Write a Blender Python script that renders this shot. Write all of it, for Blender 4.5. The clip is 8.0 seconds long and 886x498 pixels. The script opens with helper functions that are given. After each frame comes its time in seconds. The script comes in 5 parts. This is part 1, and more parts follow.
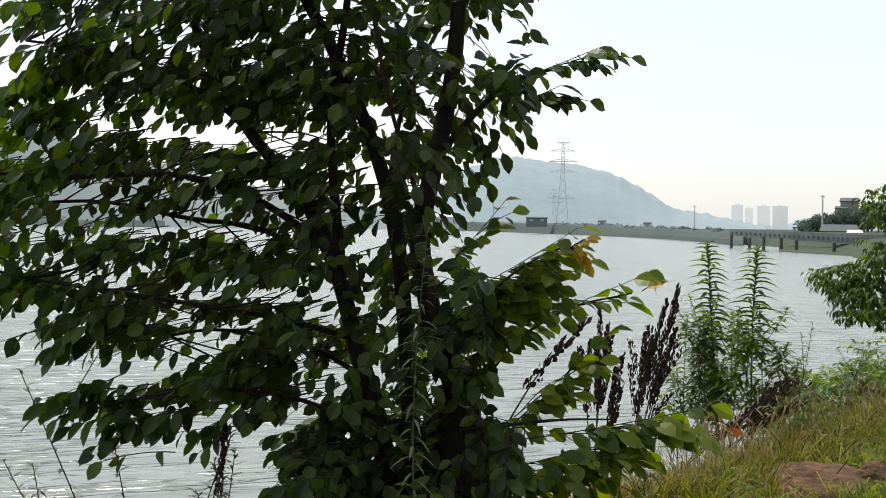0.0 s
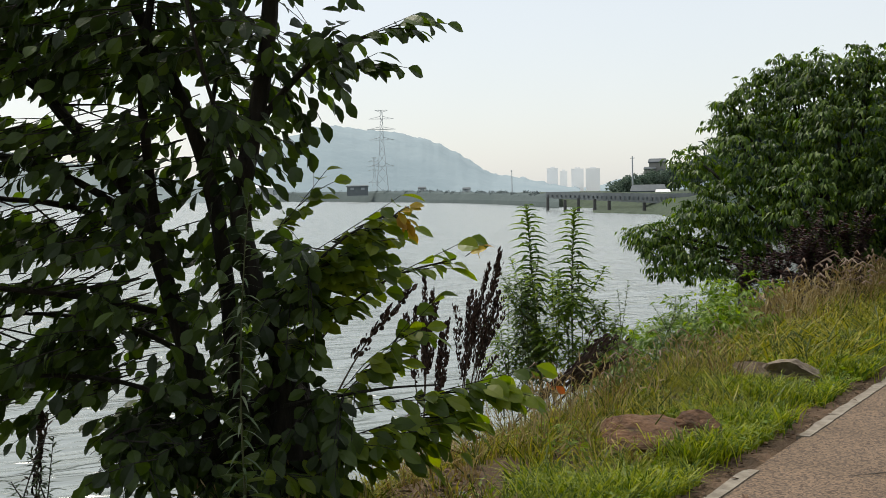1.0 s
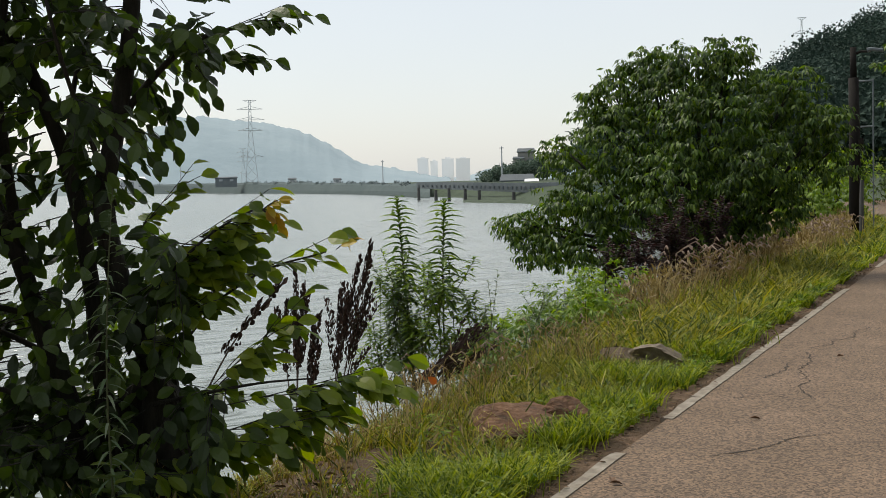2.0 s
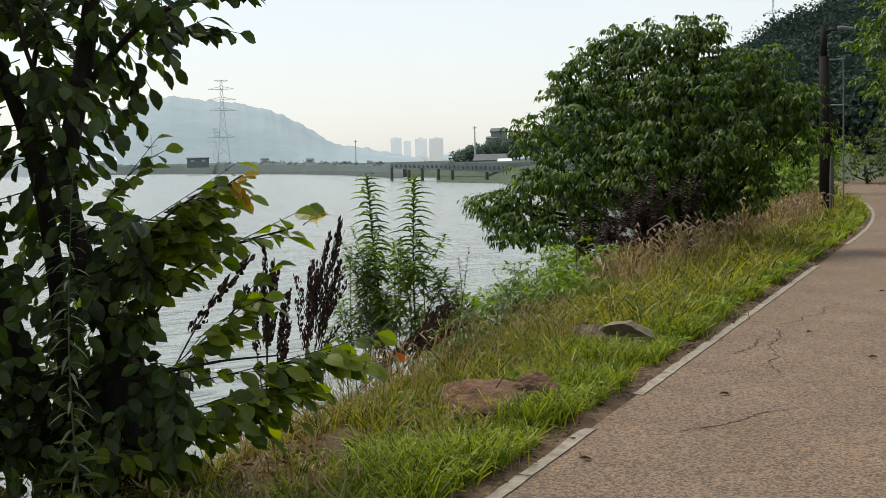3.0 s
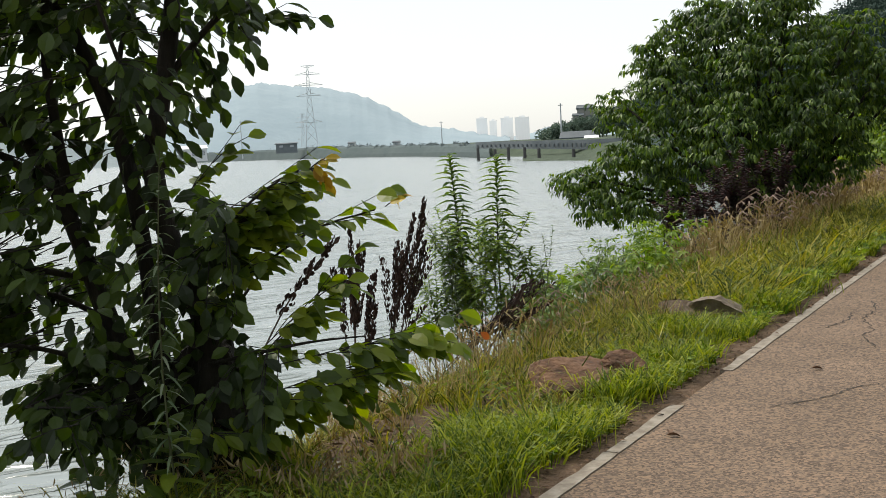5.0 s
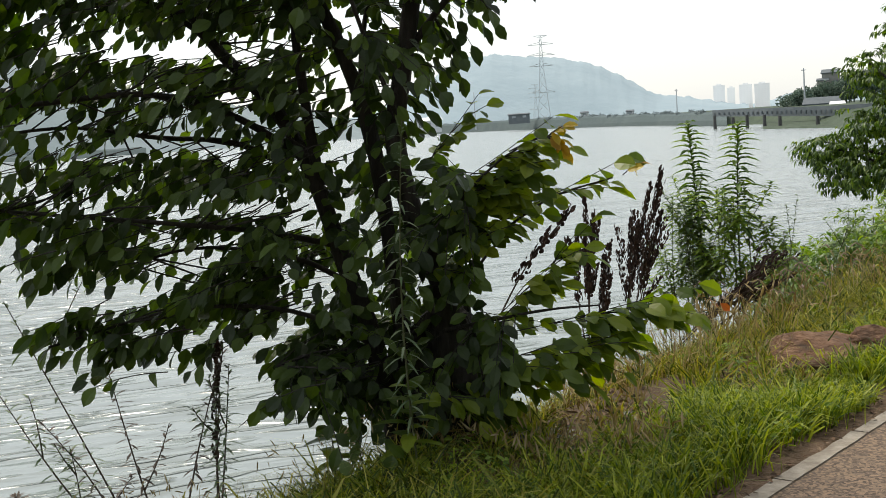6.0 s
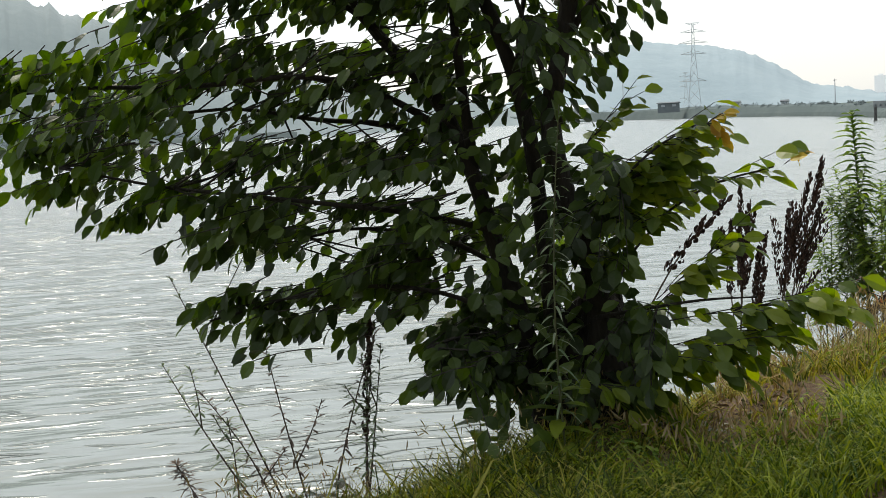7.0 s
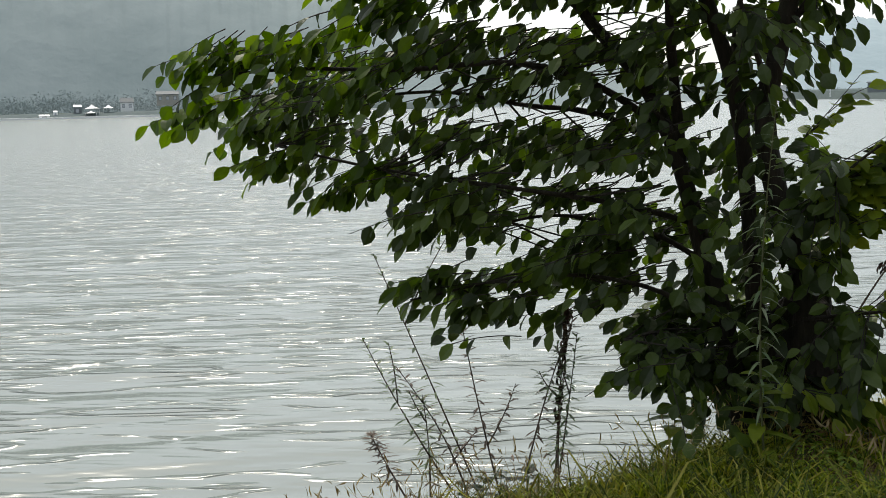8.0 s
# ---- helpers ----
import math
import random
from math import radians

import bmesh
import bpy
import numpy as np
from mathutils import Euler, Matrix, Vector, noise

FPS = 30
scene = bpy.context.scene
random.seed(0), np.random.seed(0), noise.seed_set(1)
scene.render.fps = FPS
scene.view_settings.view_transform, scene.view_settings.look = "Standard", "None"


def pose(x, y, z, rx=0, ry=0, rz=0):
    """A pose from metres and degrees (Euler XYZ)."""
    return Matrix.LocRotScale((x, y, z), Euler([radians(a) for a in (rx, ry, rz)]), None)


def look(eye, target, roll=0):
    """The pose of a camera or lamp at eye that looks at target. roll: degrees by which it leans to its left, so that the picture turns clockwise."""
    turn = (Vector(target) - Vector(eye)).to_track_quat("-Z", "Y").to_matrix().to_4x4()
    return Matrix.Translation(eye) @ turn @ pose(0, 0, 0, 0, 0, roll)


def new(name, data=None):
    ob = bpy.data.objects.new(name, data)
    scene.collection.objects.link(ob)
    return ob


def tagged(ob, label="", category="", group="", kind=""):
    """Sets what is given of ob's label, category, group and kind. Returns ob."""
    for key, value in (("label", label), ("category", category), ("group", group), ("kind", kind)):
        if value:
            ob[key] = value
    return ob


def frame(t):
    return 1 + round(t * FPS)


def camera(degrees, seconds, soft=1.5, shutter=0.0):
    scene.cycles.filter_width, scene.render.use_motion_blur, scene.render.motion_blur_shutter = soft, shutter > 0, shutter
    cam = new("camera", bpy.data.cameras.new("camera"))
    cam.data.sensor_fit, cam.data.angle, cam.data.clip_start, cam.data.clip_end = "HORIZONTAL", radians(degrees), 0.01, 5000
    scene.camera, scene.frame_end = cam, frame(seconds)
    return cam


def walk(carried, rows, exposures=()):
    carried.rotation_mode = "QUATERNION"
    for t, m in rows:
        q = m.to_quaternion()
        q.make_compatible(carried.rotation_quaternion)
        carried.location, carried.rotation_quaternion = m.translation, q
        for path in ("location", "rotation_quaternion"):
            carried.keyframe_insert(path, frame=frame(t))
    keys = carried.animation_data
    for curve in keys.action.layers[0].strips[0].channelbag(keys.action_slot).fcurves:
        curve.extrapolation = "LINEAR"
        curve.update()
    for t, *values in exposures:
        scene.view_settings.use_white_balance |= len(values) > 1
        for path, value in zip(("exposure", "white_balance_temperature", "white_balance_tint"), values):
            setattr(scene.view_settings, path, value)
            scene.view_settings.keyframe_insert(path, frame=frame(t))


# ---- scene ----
cam = camera(42.0, 8.0, soft=0.8)
PATH = [
    (0.0, pose(0.011, -0.024, 1.558, 88.83, -0.65, 41.64)),
    (0.5, pose(0.007, -0.041, 1.553, 87.65, 0.60, 36.10)),
    (1.0, pose(-0.017, 0.001, 1.559, 87.25, 1.07, 32.77)),
    (1.5, pose(0.005, -0.012, 1.568, 86.89, 1.48, 29.19)),
    (2.0, pose(-0.003, -0.010, 1.570, 86.63, 1.49, 26.38)),
    (3.5, pose(0.007, 0.056, 1.534, 85.10, 1.78, 24.91)),
    (4.0, pose(0.033, 0.053, 1.551, 84.80, 2.13, 24.85)),
    (5.5, pose(0.029, 0.042, 1.532, 84.54, 3.72, 34.48)),
    (6.0, pose(0.011, 0.032, 1.530, 84.04, 3.91, 40.78)),
    (6.5, pose(-0.003, 0.006, 1.534, 83.96, 3.48, 44.90)),
    (7.0, pose(-0.019, -0.001, 1.520, 83.86, 3.18, 48.01)),
    (7.5, pose(-0.037, -0.019, 1.521, 83.83, 2.34, 53.10)),
    (8.0, pose(-0.060, -0.050, 1.602, 82.78, 1.44, 57.54)),
]
walk(cam, PATH, [(0.0, 0.08), (0.5, 0.04), (1.0, -0.13), (1.5, -0.18), (2.0, -0.17), (3.5, 0.04), (5.5, 0.14), (6.5, 0.18), (8.0, 0.12)])

# ---- daylight: bright hazy overcast, sun high over the water ----
SUN_AZ, SUN_EL = -76.0, 56.0   # degrees from +y towards +x, and above the horizon
world = bpy.data.worlds.new("hazy_sky")
scene.world = world
world.use_nodes = True
wn = world.node_tree.nodes
wl = world.node_tree.links
wn.clear()
w_out = wn.new("ShaderNodeOutputWorld")
w_add = wn.new("ShaderNodeAddShader")
w_sky = wn.new("ShaderNodeTexSky")
w_sky.sky_type = 'NISHITA'
w_sky.sun_disc = False
w_sky.sun_elevation, w_sky.sun_rotation = radians(SUN_EL), radians(SUN_AZ)
w_sky.dust_density = 1.5
w_bg = wn.new("ShaderNodeBackground")
w_bg.inputs["Strength"].default_value = 0.055
w_cloud = wn.new("ShaderNodeBackground")
w_cloud.inputs["Strength"].default_value = 0.71
w_noise = wn.new("ShaderNodeTexNoise")
w_noise.inputs["Scale"].default_value = 1.6
w_noise.inputs["Detail"].default_value = 4.0
w_ramp = wn.new("ShaderNodeValToRGB")
w_ramp.color_ramp.elements[0].color = (0.875, 0.892, 0.885, 1)
w_ramp.color_ramp.elements[1].color = (0.985, 0.998, 0.982, 1)
w_ramp.color_ramp.elements[0].position, w_ramp.color_ramp.elements[1].position = 0.3, 0.7
wl.new(w_noise.outputs["Fac"], w_ramp.inputs["Fac"])
wl.new(w_ramp.outputs["Color"], w_cloud.inputs["Color"])
wl.new(w_sky.outputs["Color"], w_bg.inputs["Color"])
wl.new(w_bg.outputs[0], w_add.inputs[0])
wl.new(w_cloud.outputs[0], w_add.inputs[1])
wl.new(w_add.outputs[0], w_out.inputs["Surface"])

sun = new("sun", bpy.data.lights.new("sun", 'SUN'))
sun.data.energy, sun.data.angle, sun.data.color = 3.2, radians(18), (1.0, 0.93, 0.80)
_sa, _se = radians(SUN_AZ), radians(SUN_EL)
sun.matrix_world = look((0, 0, 0), (-math.sin(_sa) * math.cos(_se), -math.cos(_sa) * math.cos(_se), -math.sin(_se)))
scene.view_settings.exposure = 0.0


# ---- materials ----
def rgba(c):
    return (c[0], c[1], c[2], 1.0)


def material(name, cols, scale=8.0, rough=0.8, bump=0.3, bump_scale=60.0, island=0.0, translucent=0.0, metal=0.0, spec=0.5,
             stretch=(1, 1, 1), bump_dist=0.02, per_object=False, glow=0.0):
    """Noise-mixed colours at two scales, with relief; island: how much each separate piece varies."""
    m = bpy.data.materials.new(name)
    m.use_nodes = True
    n, l = m.node_tree.nodes, m.node_tree.links
    b = n["Principled BSDF"]
    b.inputs["Roughness"].default_value = rough
    b.inputs["Metallic"].default_value = metal
    b.inputs["Specular IOR Level"].default_value = spec
    geo = n.new("ShaderNodeNewGeometry")
    mp = n.new("ShaderNodeMapping")
    mp.inputs["Scale"].default_value = stretch
    l.new(geo.outputs["Position"], mp.inputs["Vector"])
    n1 = n.new("ShaderNodeTexNoise")
    n1.inputs["Scale"].default_value = scale
    n1.inputs["Detail"].default_value = 6.0
    n1.inputs["Roughness"].default_value = 0.65
    l.new(mp.outputs[0], n1.inputs["Vector"])
    ramp = n.new("ShaderNodeValToRGB")
    els = ramp.color_ramp.elements
    while len(els) < len(cols):
        els.new(0.5)
    for i, c in enumerate(cols):
        els[i].position = 0.25 + 0.5 * i / max(1, len(cols) - 1)
        els[i].color = rgba(c)
    fac = n1.outputs["Fac"]
    if island > 0:
        mixf = n.new("ShaderNodeMix")
        mixf.inputs[0].default_value = island
        l.new(n1.outputs["Fac"], mixf.inputs[2])
        if per_object:
            oi = n.new("ShaderNodeObjectInfo")
            l.new(oi.outputs["Random"], mixf.inputs[3])
        else:
            l.new(geo.outputs["Random Per Island"], mixf.inputs[3])
        fac = mixf.outputs[0]
    l.new(fac, ramp.inputs["Fac"])
    l.new(ramp.outputs["Color"], b.inputs["Base Color"])
    if bump > 0:
        n2 = n.new("ShaderNodeTexNoise")
        n2.inputs["Scale"].default_value = bump_scale
        n2.inputs["Detail"].default_value = 4.0
        l.new(mp.outputs[0], n2.inputs["Vector"])
        bp = n.new("ShaderNodeBump")
        bp.inputs["Strength"].default_value = bump
        bp.inputs["Distance"].default_value = bump_dist
        l.new(n2.outputs["Fac"], bp.inputs["Height"])
        l.new(bp.outputs["Normal"], b.inputs["Normal"])
    out = n["Material Output"]
    if translucent > 0:
        tr = n.new("ShaderNodeBsdfTranslucent")
        hs = n.new("ShaderNodeHueSaturation")
        hs.inputs["Saturation"].default_value = 1.25
        hs.inputs["Value"].default_value = 1.6
        l.new(ramp.outputs["Color"], hs.inputs["Color"])
        l.new(hs.outputs["Color"], tr.inputs["Color"])
        mx = n.new("ShaderNodeMixShader")
        mx.inputs[0].default_value = translucent
        l.new(b.outputs[0], mx.inputs[1])
        l.new(tr.outputs[0], mx.inputs[2])
        l.new(mx.outputs[0], out.inputs["Surface"])
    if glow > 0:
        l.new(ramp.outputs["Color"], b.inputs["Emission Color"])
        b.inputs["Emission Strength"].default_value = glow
    return m


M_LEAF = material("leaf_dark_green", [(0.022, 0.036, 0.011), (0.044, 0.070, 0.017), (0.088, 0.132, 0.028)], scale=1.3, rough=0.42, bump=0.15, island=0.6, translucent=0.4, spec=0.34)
# sunlight put into lighter leaf copies; M_LEAF_LIGHT also colours low herbs
M_LEAF_MID = material("leaf_painted_sunlit", [(0.03, 0.056, 0.008), (0.058, 0.105, 0.012), (0.105, 0.165, 0.018)], scale=2.0, rough=0.5, bump=0.15, island=0.65, translucent=0.42, spec=0.28)
M_LEAF_LIGHT = material("leaf_fresh_and_sunlit", [(0.07, 0.112, 0.013), (0.15, 0.21, 0.02), (0.25, 0.30, 0.034)], scale=2.0, rough=0.42, bump=0.15, island=0.7, translucent=0.5, spec=0.45)
M_LEAF_YELLOW = material("leaf_autumn_yellow", [(0.35, 0.20, 0.02), (0.5, 0.34, 0.03), (0.38, 0.36, 0.04)], scale=30, rough=0.5, bump=0.1, island=0.7, translucent=0.35)
M_LEAF_RED = material("leaf_dry_red", [(0.35, 0.08, 0.03), (0.45, 0.16, 0.05)], scale=30, rough=0.6, bump=0.1, island=0.6, translucent=0.2)
M_PEACH = material("leaf_long_green", [(0.03, 0.056, 0.012), (0.06, 0.11, 0.02), (0.145, 0.21, 0.042)], scale=0.9, rough=0.44, bump=0.1, island=0.7, translucent=0.4, spec=0.38)
M_HERB = material("herb_green", [(0.085, 0.145, 0.022), (0.16, 0.245, 0.036), (0.24, 0.32, 0.06)], scale=3, rough=0.55, bump=0.0, island=0.6, translucent=0.42)
M_HERB_DARK = material("herb_deep_green", [(0.06, 0.11, 0.024), (0.11, 0.175, 0.036), (0.17, 0.24, 0.052)], scale=3, rough=0.5, bump=0.0, island=0.6, translucent=0.35)
M_SAGE = material("herb_grey_green", [(0.10, 0.15, 0.07), (0.16, 0.21, 0.11), (0.22, 0.26, 0.16)], scale=3, rough=0.65, bump=0.0, island=0.6, translucent=0.25)
M_BARK = material("bark_dark", [(0.009, 0.008, 0.006), (0.02, 0.016, 0.012), (0.04, 0.033, 0.026)], scale=14, rough=0.9, bump=0.8, bump_scale=55, stretch=(1, 1, 0.25))
M_STEM = material("stem_olive", [(0.06, 0.07, 0.025), (0.11, 0.12, 0.05)], scale=12, rough=0.7, bump=0.2)
M_STEM_DRY = material("stem_dry_brown", [(0.05, 0.035, 0.025), (0.11, 0.08, 0.06)], scale=16, rough=0.85, bump=0.3)
M_SEED = material("seed_dark_brown", [(0.022, 0.012, 0.010), (0.05, 0.026, 0.02), (0.085, 0.045, 0.032)], scale=10, rough=0.85, bump=0.2, island=0.5)
M_PURPLE = material("weed_dark_red", [(0.014, 0.005, 0.005), (0.03, 0.010, 0.010), (0.05, 0.02, 0.017)], scale=6, rough=0.75, bump=0.1, island=0.6, translucent=0.15)
M_GRASS = material("grass_bright", [(0.05, 0.095, 0.010), (0.17, 0.22, 0.016), (0.34, 0.38, 0.04)], scale=1.3, rough=0.5, bump=0.0, island=0.7, translucent=0.35, spec=0.3)
M_GRASS_OLIVE = material("grass_olive", [(0.035, 0.055, 0.009), (0.155, 0.172, 0.021), (0.36, 0.33, 0.07)], scale=1.1, rough=0.6, bump=0.0, island=0.75, translucent=0.3, spec=0.3)
M_GRASS_DRY = material("grass_dry", [(0.17, 0.12, 0.05), (0.30, 0.225, 0.10), (0.42, 0.34, 0.20)], scale=1.5, rough=0.8, bump=0.0, island=0.6, translucent=0.2, spec=0.2)
M_FOXTAIL = material("foxtail_pale", [(0.24, 0.17, 0.13), (0.38, 0.29, 0.23)], scale=20, rough=0.9, bump=0.4, bump_scale=200, island=0.5, translucent=0.2)
M_ROCK_RED = material("rock_rust", [(0.028, 0.017, 0.010), (0.115, 0.055, 0.025), (0.21, 0.12, 0.064)], scale=9, rough=0.9, bump=0.9, bump_scale=28, stretch=(1, 1, 2.5))
M_ROCK = material("rock_grey_brown", [(0.05, 0.034, 0.02), (0.11, 0.078, 0.05), (0.20, 0.15, 0.10)], scale=8, rough=0.9, bump=0.9, bump_scale=30)
M_ROCK_TAN = material("rock_tan", [(0.10, 0.072, 0.05), (0.20, 0.16, 0.115), (0.31, 0.26, 0.20)], scale=8, rough=0.9, bump=0.9, bump_scale=30)
M_STONE = material("flat_stone_grey", [(0.16, 0.15, 0.13), (0.28, 0.27, 0.24)], scale=12, rough=0.9, bump=0.6, bump_scale=40)
M_CONCRETE = material("kerb_concrete", [(0.13, 0.10, 0.072), (0.26, 0.225, 0.18), (0.38, 0.345, 0.29)], scale=9, rough=0.9, bump=0.5, bump_scale=90, bump_dist=0.006)
M_DEBRIS = material("litter_brown", [(0.06, 0.035, 0.022), (0.14, 0.08, 0.045), (0.2, 0.13, 0.08)], scale=20, rough=0.9, bump=0.2, island=0.7)
M_CRACK = material("crack_dark", [(0.03, 0.025, 0.02), (0.055, 0.045, 0.035)], scale=30, rough=1.0, bump=0.0)
M_POLE = material("pole_dark", [(0.010, 0.009, 0.008), (0.02, 0.017, 0.015)], scale=6, rough=0.8, spec=0.15, bump=0.3, stretch=(1, 1, 0.2))
M_STEEL = material("galvanised_steel", [(0.42, 0.45, 0.47), (0.52, 0.55, 0.57)], scale=1.0, rough=0.6, bump=0.0, metal=0.0)
M_POST = material("timber_weathered", [(0.05, 0.05, 0.05), (0.10, 0.10, 0.095)], scale=3, rough=0.9, bump=0.2)
M_WALL = material("wall_pale_grey", [(0.52, 0.54, 0.55), (0.64, 0.66, 0.67)], scale=0.2, rough=0.9, bump=0.1)
M_STUCCO = material("stucco_tan_grey", [(0.22, 0.22, 0.20), (0.30, 0.30, 0.27)], scale=0.5, rough=0.9, bump=0.1)
# haze over the apartment blocks put in as pale colour plus emission
M_FAR_WALL = material("far_wall_haze_glow", [(0.58, 0.59, 0.58), (0.62, 0.63, 0.62)], scale=0.05, rough=0.9, bump=0.0, glow=0.42)
M_FAR_GLASS = material("far_window_haze_glow", [(0.55, 0.565, 0.56), (0.585, 0.60, 0.595)], scale=0.05, rough=0.6, bump=0.0, glow=0.42)
M_GLASS = material("window_grey", [(0.28, 0.31, 0.34), (0.36, 0.39, 0.42)], scale=0.5, rough=0.3, bump=0.0)
M_WHITE = material("white_sheet", [(0.72, 0.73, 0.74), (0.82, 0.83, 0.83)], scale=1.0, rough=0.6, bump=0.0)
M_ROOF = material("roof_grey_blue", [(0.07, 0.085, 0.095), (0.11, 0.13, 0.14)], scale=1.0, rough=0.7, bump=0.1)
M_DARK = material("dark_cladding", [(0.10, 0.12, 0.13), (0.15, 0.17, 0.18)], scale=0.6, rough=0.8, bump=0.1)
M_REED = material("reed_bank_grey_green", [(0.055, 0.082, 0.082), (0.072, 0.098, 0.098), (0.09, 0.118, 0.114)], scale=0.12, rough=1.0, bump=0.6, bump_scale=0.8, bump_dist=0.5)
M_MEADOW = material("meadow_green", [(0.025, 0.042, 0.024), (0.045, 0.066, 0.036), (0.068, 0.09, 0.05)], scale=0.5, rough=1.0, bump=0.4, bump_scale=2.0, bump_dist=0.2)
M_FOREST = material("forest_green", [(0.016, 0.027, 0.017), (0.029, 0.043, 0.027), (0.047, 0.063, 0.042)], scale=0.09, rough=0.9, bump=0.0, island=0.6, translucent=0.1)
# hillside and cape woods: haze mixed into the base greens
M_HILL_WOOD = material("hillside_painted_haze", [(0.022, 0.038, 0.030), (0.034, 0.055, 0.044), (0.052, 0.078, 0.062)], scale=0.09, rough=0.95, bump=0.0, island=0.5, translucent=0.1, spec=0.15)
M_CAPE = material("cape_wood_painted_haze", [(0.06, 0.09, 0.07), (0.10, 0.14, 0.105), (0.15, 0.19, 0.145)], scale=0.2, rough=0.95, bump=0.0, island=0.6, translucent=0.15, spec=0.15)
# far scrub: distance haze put into its colour and emission
M_FAR_WOOD = material("far_scrub_haze_glow", [(0.10, 0.125, 0.125), (0.115, 0.142, 0.142), (0.135, 0.16, 0.158)], scale=0.03, rough=1.0, bump=0.0, island=0.5, glow=0.3)
# aerial haze put into the hill colours, with a glow on top
M_HILL = material("far_hill_haze_glow", [(0.19, 0.245, 0.27), (0.215, 0.27, 0.295), (0.24, 0.295, 0.315)], scale=0.012, rough=1.0, bump=0.3, bump_scale=0.05, bump_dist=6.0, glow=0.4)
M_HILL_LEFT = material("left_hill_haze_glow", [(0.125, 0.16, 0.165), (0.155, 0.19, 0.195), (0.19, 0.225, 0.23)], scale=0.01, rough=1.0, bump=0.3, bump_scale=0.05, bump_dist=6.0, glow=0.36)


def ground_material():
    m = material("bank_soil", [(0.05, 0.031, 0.016), (0.105, 0.066, 0.037), (0.19, 0.122, 0.077)], scale=2.6, rough=1.0, bump=0.8, bump_scale=45, bump_dist=0.03)
    return m


def path_material():
    """Worn asphalt: brown-grey binder with pale and dark chippings."""
    m = material("path_asphalt", [(0.108, 0.074, 0.047), (0.140, 0.097, 0.064), (0.172, 0.120, 0.082)], scale=1.1, rough=0.85, bump=0.5, bump_scale=140, bump_dist=0.006)
    n, l = m.node_tree.nodes, m.node_tree.links
    b = n["Principled BSDF"]
    base = b.inputs["Base Color"].links[0].from_socket
    geo = n.new("ShaderNodeNewGeometry")
    vo = n.new("ShaderNodeTexVoronoi")
    vo.inputs["Scale"].default_value = 84
    l.new(geo.outputs["Position"], vo.inputs["Vector"])
    rp = n.new("ShaderNodeValToRGB")
    e = rp.color_ramp.elements
    e[0].position, e[0].color = 0.0, (0.36, 0.33, 0.30, 1)
    e[1].position, e[1].color = 1.0, (1.85, 1.76, 1.64, 1)
    mid = e.new(0.45)
    mid.color = (0.95, 0.95, 0.95, 1)
    sep = n.new("ShaderNodeSeparateColor")
    l.new(vo.outputs["Color"], sep.inputs[0])
    l.new(sep.outputs[0], rp.inputs["Fac"])
    mx = n.new("ShaderNodeMix")
    mx.data_type, mx.blend_type = 'RGBA', 'MULTIPLY'
    mx.inputs[0].default_value = 1.0
    l.new(base, mx.inputs[6])
    l.new(rp.outputs["Color"], mx.inputs[7])
    l.new(mx.outputs[2], b.inputs["Base Color"])
    return m


